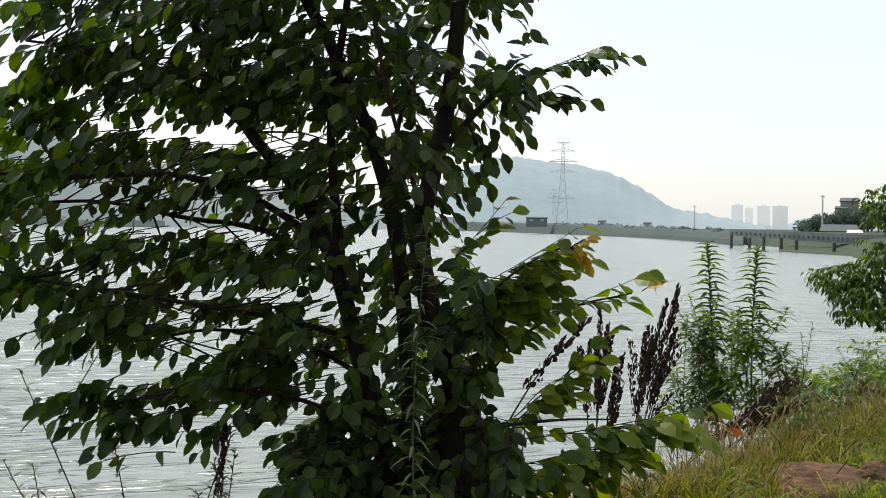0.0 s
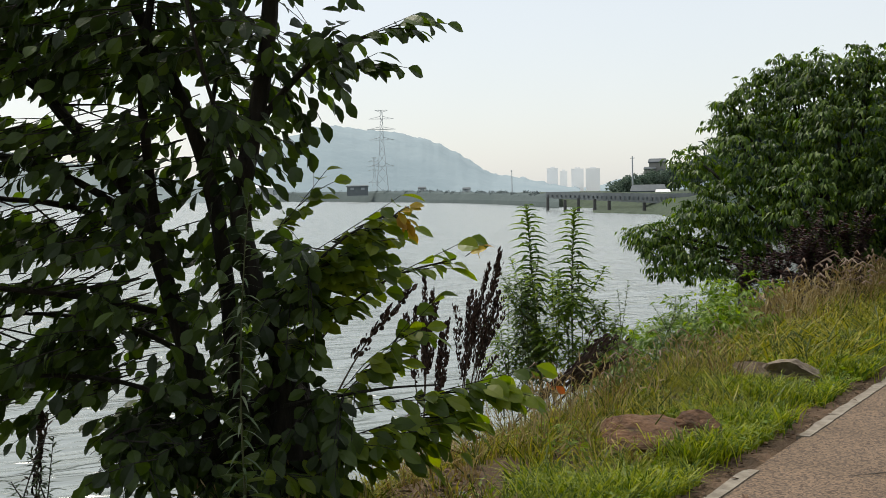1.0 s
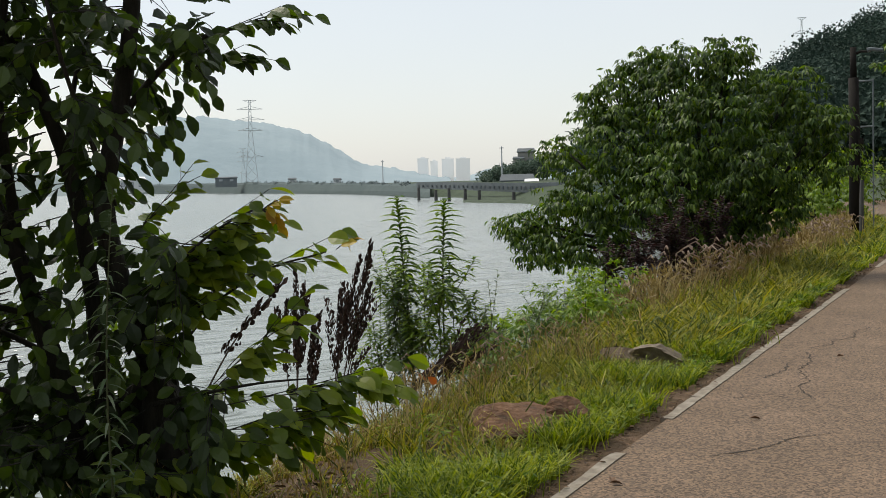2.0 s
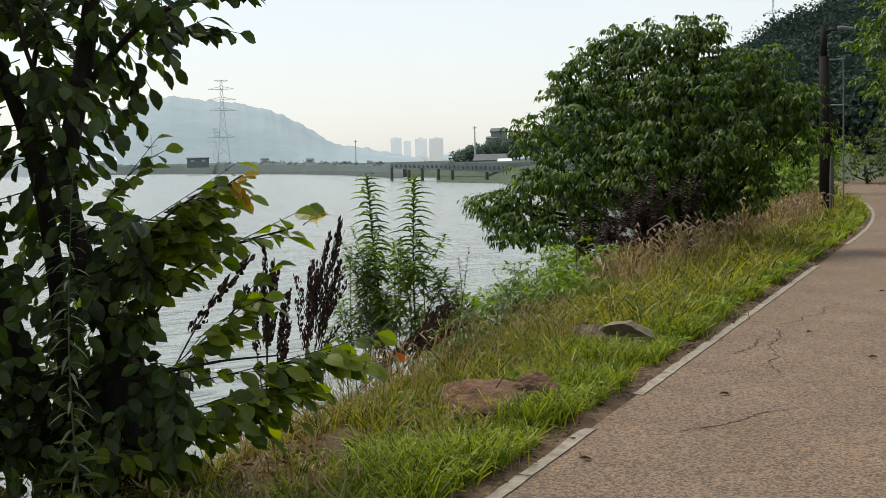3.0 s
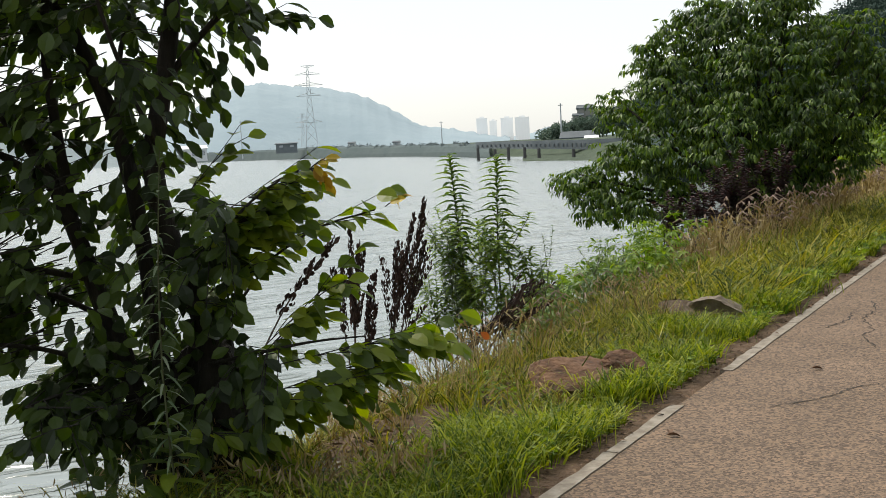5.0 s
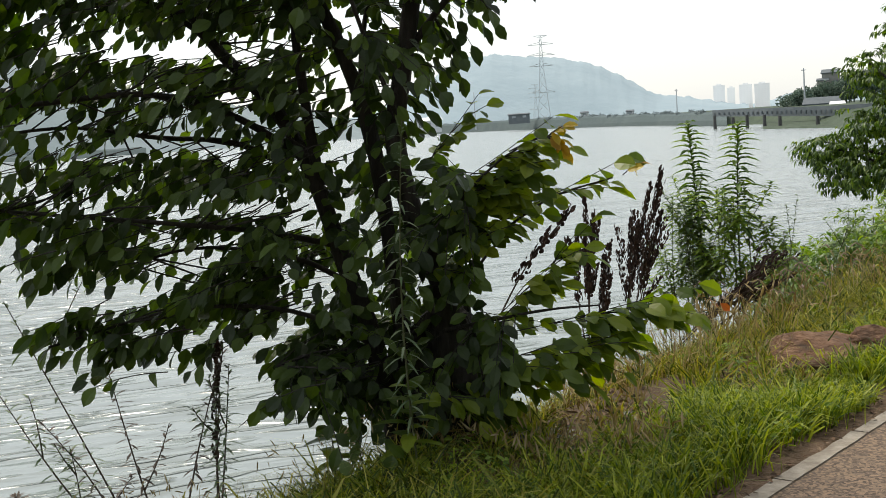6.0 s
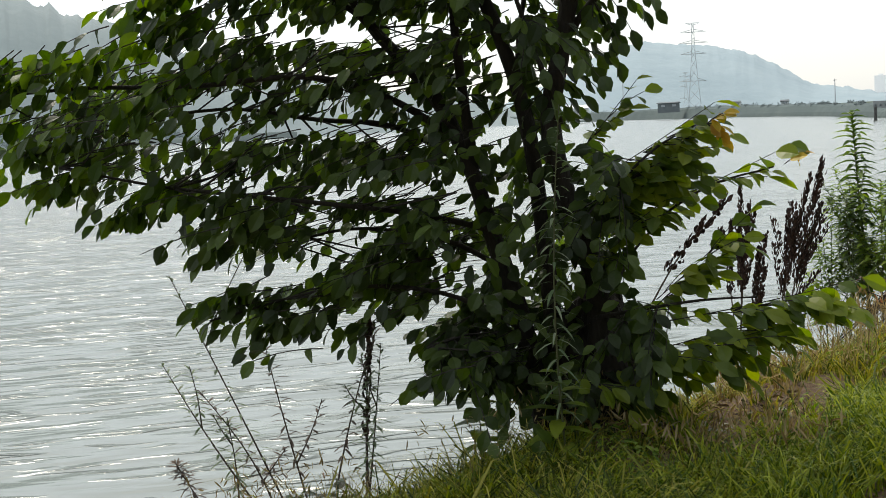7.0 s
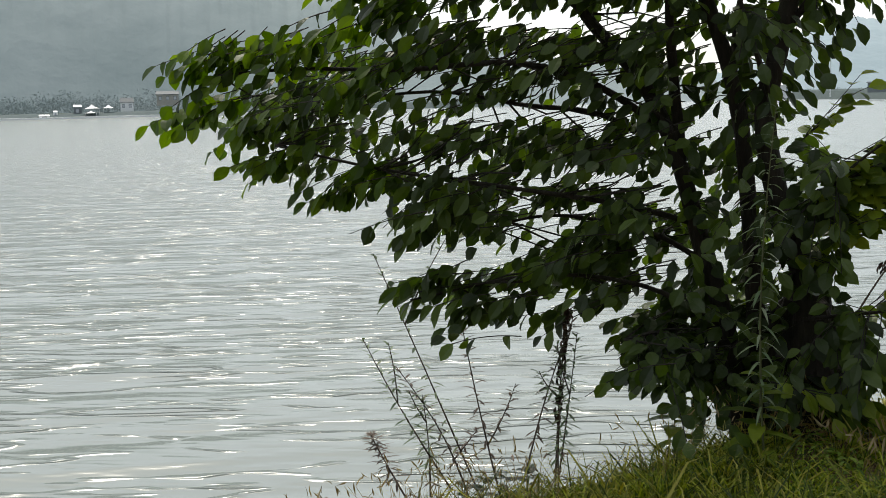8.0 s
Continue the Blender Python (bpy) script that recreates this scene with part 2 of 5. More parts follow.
def water_material():
    """Murky lake water: a grey-green body under a rippled, sky-reflecting surface."""
    m = bpy.data.materials.new("lake_water")
    m.use_nodes = True
    n, l = m.node_tree.nodes, m.node_tree.links
    b = n["Principled BSDF"]
    b.inputs["Base Color"].default_value = (0.185, 0.212, 0.19, 1)
    b.inputs["Roughness"].default_value = 0.2
    b.inputs["IOR"].default_value = 1.7
    b.inputs["Specular IOR Level"].default_value = 0.5
    geo = n.new("ShaderNodeNewGeometry")
    last = None
    for turn, stretch, scale, dist in ((58, (0.2, 1.0, 1.0), 3.6, 0.06), (52, (0.3, 1.0, 1.0), 6.0, 0.022), (66, (0.22, 1.0, 1.0), 1.5, 0.11)):
        m2 = n.new("ShaderNodeMapping")
        m2.inputs["Rotation"].default_value = (0, 0, radians(-turn))
        l.new(geo.outputs["Position"], m2.inputs["Vector"])
        mp = n.new("ShaderNodeMapping")
        mp.inputs["Scale"].default_value = stretch
        l.new(m2.outputs[0], mp.inputs["Vector"])
        nz = n.new("ShaderNodeTexNoise")
        nz.inputs["Scale"].default_value = scale
        nz.inputs["Detail"].default_value = 1.0
        nz.inputs["Distortion"].default_value = 0.3
        l.new(mp.outputs[0], nz.inputs["Vector"])
        bp = n.new("ShaderNodeBump")
        bp.inputs["Strength"].default_value = 0.9
        bp.inputs["Distance"].default_value = dist
        height = nz.outputs["Fac"]
        if scale == 3.6:
            # narrow broken crests, gathered in patches
            near = n.new("ShaderNodeMath")
            near.operation = 'SUBTRACT'
            near.inputs[1].default_value = 0.52
            l.new(height, near.inputs[0])
            ab = n.new("ShaderNodeMath")
            ab.operation = 'ABSOLUTE'
            l.new(near.outputs[0], ab.inputs[0])
            crest = n.new("ShaderNodeMapRange")
            crest.interpolation_type = 'SMOOTHSTEP'
            for key, val in (("From Min", 0.0), ("From Max", 0.065), ("To Min", 1.0), ("To Max", 0.0)):
                crest.inputs[key].default_value = val
            l.new(ab.outputs[0], crest.inputs["Value"])
            patch = n.new("ShaderNodeTexNoise")
            patch.inputs["Scale"].default_value = 2.6
            l.new(mp.outputs[0], patch.inputs["Vector"])
            gate = n.new("ShaderNodeMapRange")
            gate.inputs["From Min"].default_value, gate.inputs["From Max"].default_value = 0.44, 0.56
            l.new(patch.outputs["Fac"], gate.inputs["Value"])
            mul = n.new("ShaderNodeMath")
            mul.operation = 'MULTIPLY'
            l.new(crest.outputs[0], mul.inputs[0])
            l.new(gate.outputs[0], mul.inputs[1])
            height = mul.outputs[0]
        l.new(height, bp.inputs["Height"])
        if last is not None:
            l.new(last.outputs["Normal"], bp.inputs["Normal"])
        last = bp
    l.new(last.outputs["Normal"], b.inputs["Normal"])
    return m


M_SOIL, M_PATH, M_WATER = ground_material(), path_material(), water_material()


# ---- building helpers ----
def mesh_from(name, verts, faces, mats, smooth=False):
    me = bpy.data.meshes.new(name)
    me.from_pydata(verts if isinstance(verts, list) else verts.tolist(), [], faces)
    for mt in (mats if isinstance(mats, (list, tuple)) else [mats]):
        me.materials.append(mt)
    if smooth:
        me.polygons.foreach_set("use_smooth", [True] * len(me.polygons))
    me.update()
    return me


def piece(name, verts, faces, mats, parent=None, label="", smooth=False):
    ob = new(name, mesh_from(name, verts, faces, mats, smooth))
    if parent is not None:
        ob.parent = parent
    if label:
        tagged(ob, label)
    return ob


def thing(name, at, label, category, group="", kind=""):
    ob = new(name)
    ob.location = at
    ob.empty_display_size = 0.1
    tagged(ob, label, category, group, kind)
    return ob


class Bag:
    """Collects tubes, leaves and boxes into one mesh."""

    def __init__(self):
        self.v, self.f = [], []

    def add(self, verts, faces):
        k = len(self.v)
        self.v.extend([tuple(map(float, p)) for p in verts])
        self.f.extend([tuple(i + k for i in fc) for fc in faces])

    def tube(self, pts, r0, r1, sides=7, wobble=0.0, rnd=None):
        pts = [Vector(p) for p in pts]
        rings = []
        for i, p in enumerate(pts):
            t = (pts[min(i + 1, len(pts) - 1)] - pts[max(i - 1, 0)]).normalized()
            a = t.cross(Vector((0.31, 0.83, 0.17))).normalized()
            b = t.cross(a)
            r = r0 + (r1 - r0) * i / (len(pts) - 1)
            ring = []
            for s in range(sides):
                an = 2 * math.pi * s / sides
                q = r * (1 + (rnd.uniform(-wobble, wobble) if rnd else 0))
                ring.append(p + a * math.cos(an) * q + b * math.sin(an) * q)
            rings.append(ring)
        verts = [p for ring in rings for p in ring]
        faces = []
        for i in range(len(pts) - 1):
            for s in range(sides):
                s2 = (s + 1) % sides
                faces.append((i * sides + s, i * sides + s2, (i + 1) * sides + s2, (i + 1) * sides + s))
        faces.append(tuple(range(sides - 1, -1, -1)))
        faces.append(tuple((len(pts) - 1) * sides + s for s in range(sides)))
        self.add(verts, faces)

    def box(self, lo, hi, turn=0.0, about=None):
        (x0, y0, z0), (x1, y1, z1) = lo, hi
        vs = [Vector(p) for p in ((x0, y0, z0), (x1, y0, z0), (x1, y1, z0), (x0, y1, z0), (x0, y0, z1), (x1, y0, z1), (x1, y1, z1), (x0, y1, z1))]
        if turn:
            c = Vector(about) if about else Vector(((x0 + x1) / 2, (y0 + y1) / 2, 0))
            m = Matrix.Translation(c) @ Matrix.Rotation(radians(turn), 4, 'Z') @ Matrix.Translation(-c)
            vs = [m @ p for p in vs]
        self.add(vs, [(0, 3, 2, 1), (4, 5, 6, 7), (0, 1, 5, 4), (1, 2, 6, 5), (2, 3, 7, 6), (3, 0, 4, 7)])

    def leaves(self, P, D, N, L, W, fold=0.25, curl=0.25, shape=(0.62, 1.0, 0.78)):
        """Many leaves at once: P bases, D directions, N normals (n x 3), L lengths, W widths."""
        v, f = leaf_arrays(P, D, N, L, W, fold, curl, shape)
        k = len(self.v)
        self.v.extend(map(tuple, v.tolist()))
        self.f.extend([tuple(i + k for i in fc) for fc in f])

    def cards(self, P, D, N, L, W):
        """Small leaf clumps far off: one bent diamond each."""
        D = unit(D)
        S = unit(np.cross(D, N))
        N = np.cross(S, D)
        L, W = L[:, None], W[:, None]
        mid = P + D * L * .45 + N * L * .12
        V = np.stack([P, mid + S * W * .5, P + D * L, mid - S * W * .5], 1).reshape(-1, 3)
        k = len(self.v)
        self.v.extend(map(tuple, V.tolist()))
        for i in range(k, k + len(V), 4):
            self.f.append((i, i + 1, i + 2))
            self.f.append((i, i + 2, i + 3))

    def put(self, name, mats, parent=None, label="", smooth=False):
        if parent is not None:
            o = parent.matrix_basis.translation.copy()
            if parent.parent is not None:
                o += parent.parent.matrix_basis.translation
            vs = [(x - o.x, y - o.y, z - o.z) for x, y, z in self.v]
        else:
            vs = self.v
        return piece(name, vs, self.f, mats, parent, label, smooth)


def unit(a):
    return a / np.maximum(np.linalg.norm(a, axis=1, keepdims=True), 1e-9)


def leaf_arrays(P, D, N, L, W, fold, curl, shape):
    P, D, N = np.asarray(P, float), unit(np.asarray(D, float)), np.asarray(N, float)
    n = len(P)
    L, W = np.broadcast_to(L, n)[:, None], np.broadcast_to(W, n)[:, None]
    S = unit(np.cross(D, N))
    N = np.cross(S, D)
    st = (0.22, 0.5, 0.78)
    cols = [P]
    for a, w in zip(st, shape):
        mid = P + D * L * a - N * L * curl * a * a
        cols.append(mid)
        cols.append(mid + S * W * 0.5 * w + N * W * fold * w)
        cols.append(mid - S * W * 0.5 * w + N * W * fold * w)
    cols.append(P + D * L - N * L * curl)
    V = np.stack(cols, 1).reshape(-1, 3)
    tpl = [(0, 1, 2), (0, 3, 1), (1, 4, 5, 2), (1, 3, 6, 4), (4, 7, 8, 5), (4, 6, 9, 7), (7, 10, 8), (7, 9, 10)]
    F = []
    for i in range(n):
        k = i * 11
        F.extend([tuple(k + j for j in t) for t in tpl])
    return V, F


def curve_through(pts, steps=6):
    """Catmull-Rom through a few points."""
    p = [Vector(q) for q in pts]
    p = [p[0] * 2 - p[1]] + p + [p[-1] * 2 - p[-2]]
    out = []
    for i in range(1, len(p) - 2):
        for s in range(steps):
            t = s / steps
            a, b, c, d = p[i - 1], p[i], p[i + 1], p[i + 2]
            out.append(0.5 * (2 * b + (c - a) * t + (2 * a - 5 * b + 4 * c - d) * t * t + (3 * b - a - 3 * c + d) * t ** 3))
    out.append(p[-2])
    return out


def polar(az, rng, z=0.0):
    a = radians(az)
    return Vector((rng * math.sin(a), rng * math.cos(a), z))


# ---- the lie of the land ----
WATER_Z = -1.1
SHORE = ((-180, 520), (-90, 520), (-75, 500), (-71, 490), (-60, 600), (-50, 760), (-43, 700), (-36, 420), (-30, 257), (-27.6, 192), (-25, 162), (-22, 123), (-17, 92), (-12, 55), (-9, 40), (180, 40))


def shore_range(az):
    return np.interp(az, [a for a, _ in SHORE], [r for _, r in SHORE])


def line_x(y):
    """The path's lake-side edge."""
    y = np.asarray(y, float)
    return -2.02 - 0.0055 * np.clip(y - 21, 0, 45) ** 2 - 0.495 * np.clip(y - 66, 0, None)


def bank(d):
    """Height of the bank at d metres from the path's edge towards the lake."""
    d = np.asarray(d, float)
    return np.where(d < 1.35, 0.0, -np.minimum(0.42 * np.clip(d - 1.35, 0, None) ** 1.25, 2.6))


def ground_z(x, y):
    x, y = np.asarray(x, float), np.asarray(y, float)
    d = line_x(y) - x
    wide = np.interp(y, [0, 22, 45, 70], [0, 0, 0.8, 6])
    near = bank(np.clip(d - wide, 0, None)) + np.where((d > 0.2) & (d < 6), 0.03 * np.sin(x * 3.1 + y * 1.7) * np.cos(y * 2.3 - x), 0)
    r, az = np.hypot(x, y), np.degrees(np.arctan2(x, y))
    far = np.clip((r - shore_range(az) - 8) * 0.12 - 1.6, -3.0, 1.2)
    return np.where(r > 30, np.maximum(near, far), near)


def build_ground():
    az = np.concatenate([np.arange(-180, -90, 10), np.arange(-90, 6, 0.75), np.arange(6, 180, 10)])
    rr = np.concatenate([np.arange(0.4, 30, 0.22), 30 * 1.035 ** np.arange(0, 150)])
    A, R = np.meshgrid(np.radians(az), rr)
    X, Y = R * np.sin(A), R * np.cos(A)
    Z = ground_z(X, Y) - np.where((line_x(Y) - X < 0.0) & (line_x(Y) - X > -4.0) & (R < 120), 0.05, 0.0)
    na, nr = len(az), len(rr)
    V = np.stack([X, Y, Z], -1).reshape(-1, 3).tolist() + [(0, 0, -0.05)]
    F = []
    for j in range(nr - 1):
        for i in range(na):
            k = (i + 1) % na
            F.append((j * na + i, j * na + k, (j + 1) * na + k, (j + 1) * na + i))
    F += [(len(V) - 1, (i + 1) % na, i) for i in range(na)]
    ground = piece("ground", V, F, [M_SOIL, M_MEADOW], smooth=True)
    far_from = int(np.searchsorted(rr, 60)) * na
    ground.data.polygons.foreach_set("material_index", [1 if i >= far_from and i < (nr - 1) * na else 0 for i in range(len(F))])
    tagged(ground, "brown soil bank sloping down from the path to the lake", "ground", kind="structure")


def build_path():
    ys = np.concatenate([np.arange(-14, 21, 1.0), np.arange(21, 100, 1.5)])
    V, F = [], []
    for y in ys:
        x = float(line_x(y)) + 0.0
        for px, pz in ((x, -0.12), (x, 0.0), (x + 3.4, 0.0), (x + 3.4, -0.12)):
            V.append((px, float(y), pz))
    for i in range(len(ys) - 1):
        for j in range(3):
            F.append((4 * i + j, 4 * i + j + 1, 4 * i + j + 5, 4 * i + j + 4))
    tagged(piece("path", V, F, M_PATH), "worn brown-grey asphalt walking path with pale chippings and cracks", "path", kind="structure")


def build_edging():
    """Flush pale concrete edging in lengths, worn and missing where the soil has washed over."""
    rnd = random.Random(5)
    par = thing("edging", (-2.02, 6, 0), "worn pale concrete edging strip along the asphalt path", "edging", kind="structure")
    y = -7.0
    while y < 40:
        ln = rnd.uniform(0.7, 1.4)
        y1 = y + ln
        if not (6.45 < (y + y1) / 2 < 7.3 or 15.9 < y < 19.0):
            bag = Bag()
            n = 7
            rows = []
            for i in range(n + 1):
                yy = y + 0.006 + (ln - 0.012) * i / n
                x = float(line_x(yy))
                w0, w1 = 0.034 + rnd.uniform(-0.012, 0.010), 0.044 + rnd.uniform(-0.004, 0.003)
                rows.append([(x - w0, yy, -0.06), (x - w0, yy, 0.007), (x + w1, yy, 0.007), (x + w1, yy, -0.02)])
            vs = [p for r in rows for p in r]
            fs = [(4 * i + j, 4 * i + j + 1, 4 * i + j + 5, 4 * i + j + 4) for i in range(n) for j in range(3)] + [(3, 2, 1, 0), tuple(4 * n + j for j in range(4))]
            bag.add(vs, fs)
            bag.put("edging_length", M_CONCRETE, par)
        y = y1


def build_water():
    s = 2500.0
    V = [(-s, -s, WATER_Z), (s, -s, WATER_Z), (s, s, WATER_Z), (-s, s, WATER_Z)]
    tagged(piece("water", V, [(0, 1, 2, 3)], M_WATER), "grey rippled lake water reflecting a white sky", "water", kind="structure")


build_ground()
build_path()
build_edging()
build_water()


# ---- the distance: levee, hills, pylons, town ----
def ridge(name, rng, crest, label, mat, seed, rough=2.0, depth=500.0):
    """A hill as a solid of revolution about the viewer's side: crest heights by bearing, falling to its foot before and behind."""
    rnd = random.Random(seed)
    a0, a1 = crest[0][0], crest[-1][0]
    n = max(40, int((a1 - a0) * 8))
    V, F = [], []
    prof = ((0.0, 0.0), (0.12, 0.22), (0.3, 0.52), (0.55, 0.82), (0.8, 0.97), (1.0, 1.0), (1.5, 0.0))
    m = len(prof)
    for i in range(n + 1):
        az = a0 + (a1 - a0) * i / n
        el = np.interp(az, [c[0] for c in crest], [c[1] for c in crest])
        h = rng * math.tan(radians(el)) + 1.55
        for s, q in prof:
            jig = noise.noise(Vector((az * 1.7 + seed, s * 4, 0))) * rough * 2 + rnd.uniform(-rough, rough) * 0.5
            z = (h + (jig if q > 0.1 else 0)) * q - (3 if q == 0 else 0)
            V.append(tuple(polar(az, rng - depth * (1 - s) * 0.6, z)))
    for i in range(n):
        for j in range(m - 1):
            F.append((i * m + j, (i + 1) * m + j, (i + 1) * m + j + 1, i * m + j + 1))
    tagged(piece(name, V, F, mat, smooth=True), label, "hill", kind="structure")


def build_levee():
    """The reed-grown far bank: a low embankment all along the far shore."""
    rnd = random.Random(8)
    V, F = [], []
    az = np.arange(-88, -27.0, 0.12)
    m = 6
    for a in az:
        r = float(shore_range(a))
        k = np.interp(a, [-88, -66, -45, -36, -29.5], [1.2, 2.0, 4.6, 3.3, 1.7]) + rnd.uniform(-0.03, 0.03) + 0.35 * noise.noise(Vector((a * 1.3, 3, 0)))
        for dr, z in ((-1, -2.5), (0, -0.9), (1.5, -0.2), (7, k * 0.85 - 0.6), (12, k - 0.4), (60, 0.5)):
            V.append(tuple(polar(a, r + dr, z)))
    for i in range(len(az) - 1):
        for j in range(m - 1):
            F.append((i * m + j, (i + 1) * m + j, (i + 1) * m + j + 1, i * m + j + 1))
    edge_v, edge_f = [], []
    for i, a in enumerate(np.arange(-88, -60, 0.5)):
        r = float(shore_range(a)) - 1.5
        edge_v += [tuple(polar(a, r, -1.6)), tuple(polar(a, r, -.35)), tuple(polar(a, r + 3, -.3)), tuple(polar(a, r + 3, -1.6))]
        if i:
            edge_f += [(4 * i - 4 + j, 4 * i + j, 4 * i + j + 1, 4 * i - 3 + j) for j in range(3)]
    tagged(piece("shore_edging", edge_v, edge_f, M_WALL), "pale stone edging along the far waterline", "edging", kind="structure")
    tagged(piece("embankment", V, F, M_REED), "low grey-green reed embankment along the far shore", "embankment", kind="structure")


def lattice_pylon(az, rng, top, name_label, scale=1.0):
    base = polar(az, rng, 0.5)
    p = thing("pylon", base, name_label, "pylon", "transmission pylons")
    t = radians(-az)
    X, Y = Vector((math.cos(t), math.sin(t), 0)), Vector((-math.sin(t), math.cos(t), 0))
    h = top - 0.5

    def half(z):
        return np.interp(z / h, [0, 0.45, 0.62, 1.0], [2.6, 1.25, 0.8, 0.35]) * scale
    tower = Bag()
    levels = [h * k for k in (0, 0.14, 0.27, 0.39, 0.5, 0.6, 0.69, 0.77, 0.85, 0.92, 1.0)]
    for sx, sy in ((1, 1), (1, -1), (-1, -1), (-1, 1)):
        tower.tube([base + X * sx * half(z) + Y * sy * half(z) + Vector((0, 0, z)) for z in levels], 0.12 * scale, 0.08 * scale, 4)
    for z0, z1 in zip(levels[:-1], levels[1:]):
        for s in (1, -1):
            for sy in (1, -1):
                tower.tube([base + X * s * half(z0) + Y * sy * half(z0) + Vector((0, 0, z0)), base - X * s * half(z1) + Y * sy * half(z1) + Vector((0, 0, z1))], 0.07, 0.07, 4)
                tower.tube([base + X * sy * half(z0) + Y * s * half(z0) + Vector((0, 0, z0)), base + X * sy * half(z1) - Y * s * half(z1) + Vector((0, 0, z1))], 0.07, 0.07, 4)
    mast_body = tower.put("tower", M_STEEL, p)
    for frac, ln in ((1.0, 2.6), (0.9, 5.0), (0.78, 5.6), (0.66, 5.0), (0.36, 4.6)):
        arm = Bag()
        z = Vector((0, 0, h * frac))
        for s in (1, -1):
            tip = base + X * s * ln * scale + z
            for sy in (1, -1):
                arm.tube([base + Y * sy * half(h * frac) + z, tip], 0.10, 0.07, 4)
                arm.tube([base + X * s * half(h * frac) + Y * sy * half(h * frac) + z + Vector((0, 0, 1.0 if frac < 1 else -0.8)), tip], 0.08, 0.06, 4)
        arm.put("crossarm", M_STEEL, mast_body)
    return p


def mast(az, rng, top, r, label, arm=False):
    base = polar(az, rng, 0.3)
    p = thing("pole", base, label, "pole", "poles on the far bank")
    b = Bag()
    b.tube([base, base + Vector((0, 0, (top - 0.3) * 0.5)), Vector((base.x, base.y, top))], r, r * 0.6, 8)
    b.put("shaft", M_STEEL, p)
    t = radians(-az)
    X = Vector((math.cos(t), math.sin(t), 0))
    for dz in (0.5, 1.6) if arm else (0.3,):
        c = Bag()
        c.tube([Vector((base.x, base.y, top - dz)) - X * 0.4, Vector((base.x, base.y, top - dz)) + X * 0.4], 0.07, 0.07, 5)
        c.put("crossbar", M_STEEL, p)


def apartment(az0, az1, rng, top, storeys, cols):
    """A slab block with a lift head on the roof; each window is let into its wall."""
    mid = (az0 + az1) / 2
    base = polar(mid, rng, 0)
    w = rng * radians(az1 - az0)
    p = thing("apartment_building", base, "high-rise apartment block across the lake, painted pale and glowing as haze", "building", "apartment blocks")
    p.rotation_euler = (0, 0, radians(-mid))
    b = Bag()
    b.box((-w / 2, -6, -2), (w / 2, 6, top))
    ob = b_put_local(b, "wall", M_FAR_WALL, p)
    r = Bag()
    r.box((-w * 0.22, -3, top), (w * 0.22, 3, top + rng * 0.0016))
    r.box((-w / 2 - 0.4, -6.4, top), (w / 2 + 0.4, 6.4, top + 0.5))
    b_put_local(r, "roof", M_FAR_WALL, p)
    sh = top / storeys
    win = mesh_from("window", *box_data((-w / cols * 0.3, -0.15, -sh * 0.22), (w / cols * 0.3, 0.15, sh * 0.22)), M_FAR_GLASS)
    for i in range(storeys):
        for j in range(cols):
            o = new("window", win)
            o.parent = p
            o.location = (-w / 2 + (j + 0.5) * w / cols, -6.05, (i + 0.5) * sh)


def box_data(lo, hi):
    b = Bag()
    b.box(lo, hi)
    return b.v, b.f


def b_put_local(bag, name, mat, parent, label=""):
    return piece(name, bag.v, bag.f, mat, parent, label)


def gabled(name, az, rng, z0, w, dep, wall_h, roof_h, label, wall_mat, roof_mat, group="", turn=0.0, hip=0.0, doors=2):
    base = polar(az, rng, z0)
    p = thing(name, base, label, "building", group)
    p.rotation_euler = (0, 0, radians(-az + turn))
    b = Bag()
    b.box((-w / 2, -dep / 2, -1.5), (w / 2, dep / 2, wall_h))
    b_put_local(b, "wall", wall_mat, p)
    r = Bag()
    e = w * 0.06
    q = w / 2 * (1 - hip)
    r.add([(-w / 2 - e, -dep / 2 - e, wall_h), (w / 2 + e, -dep / 2 - e, wall_h), (w / 2 + e, dep / 2 + e, wall_h), (-w / 2 - e, dep / 2 + e, wall_h),
           (-q, 0, wall_h + roof_h), (q, 0, wall_h + roof_h),
           (-w / 2 - e, -dep / 2 - e, wall_h - 0.15), (w / 2 + e, -dep / 2 - e, wall_h - 0.15), (w / 2 + e, dep / 2 + e, wall_h - 0.15), (-w / 2 - e, dep / 2 + e, wall_h - 0.15)],
          [(0, 1, 5, 4), (1, 2, 5), (2, 3, 4, 5), (3, 0, 4), (6, 9, 8, 7), (0, 6, 7, 1), (1, 7, 8, 2), (2, 8, 9, 3), (3, 9, 6, 0)])
    b_put_local(r, "roof", roof_mat, p)
    for i in range(doors):
        d = Bag()
        x = -w / 2 + (i + 0.5) * w / doors
        d.box((x - w / doors * 0.22, -dep / 2 - 0.06, wall_h * 0.25), (x + w / doors * 0.22, -dep / 2 + 0.05, wall_h * 0.75))
        win = b_put_local(d, "window", M_DARK, p)
        g = Bag()
        g.box((x - w / doors * 0.17, -dep / 2 - 0.08, wall_h * 0.31), (x + w / doors * 0.17, -dep / 2 - 0.055, wall_h * 0.69))
        b_put_local(g, "pane", M_GLASS, win)
    return p


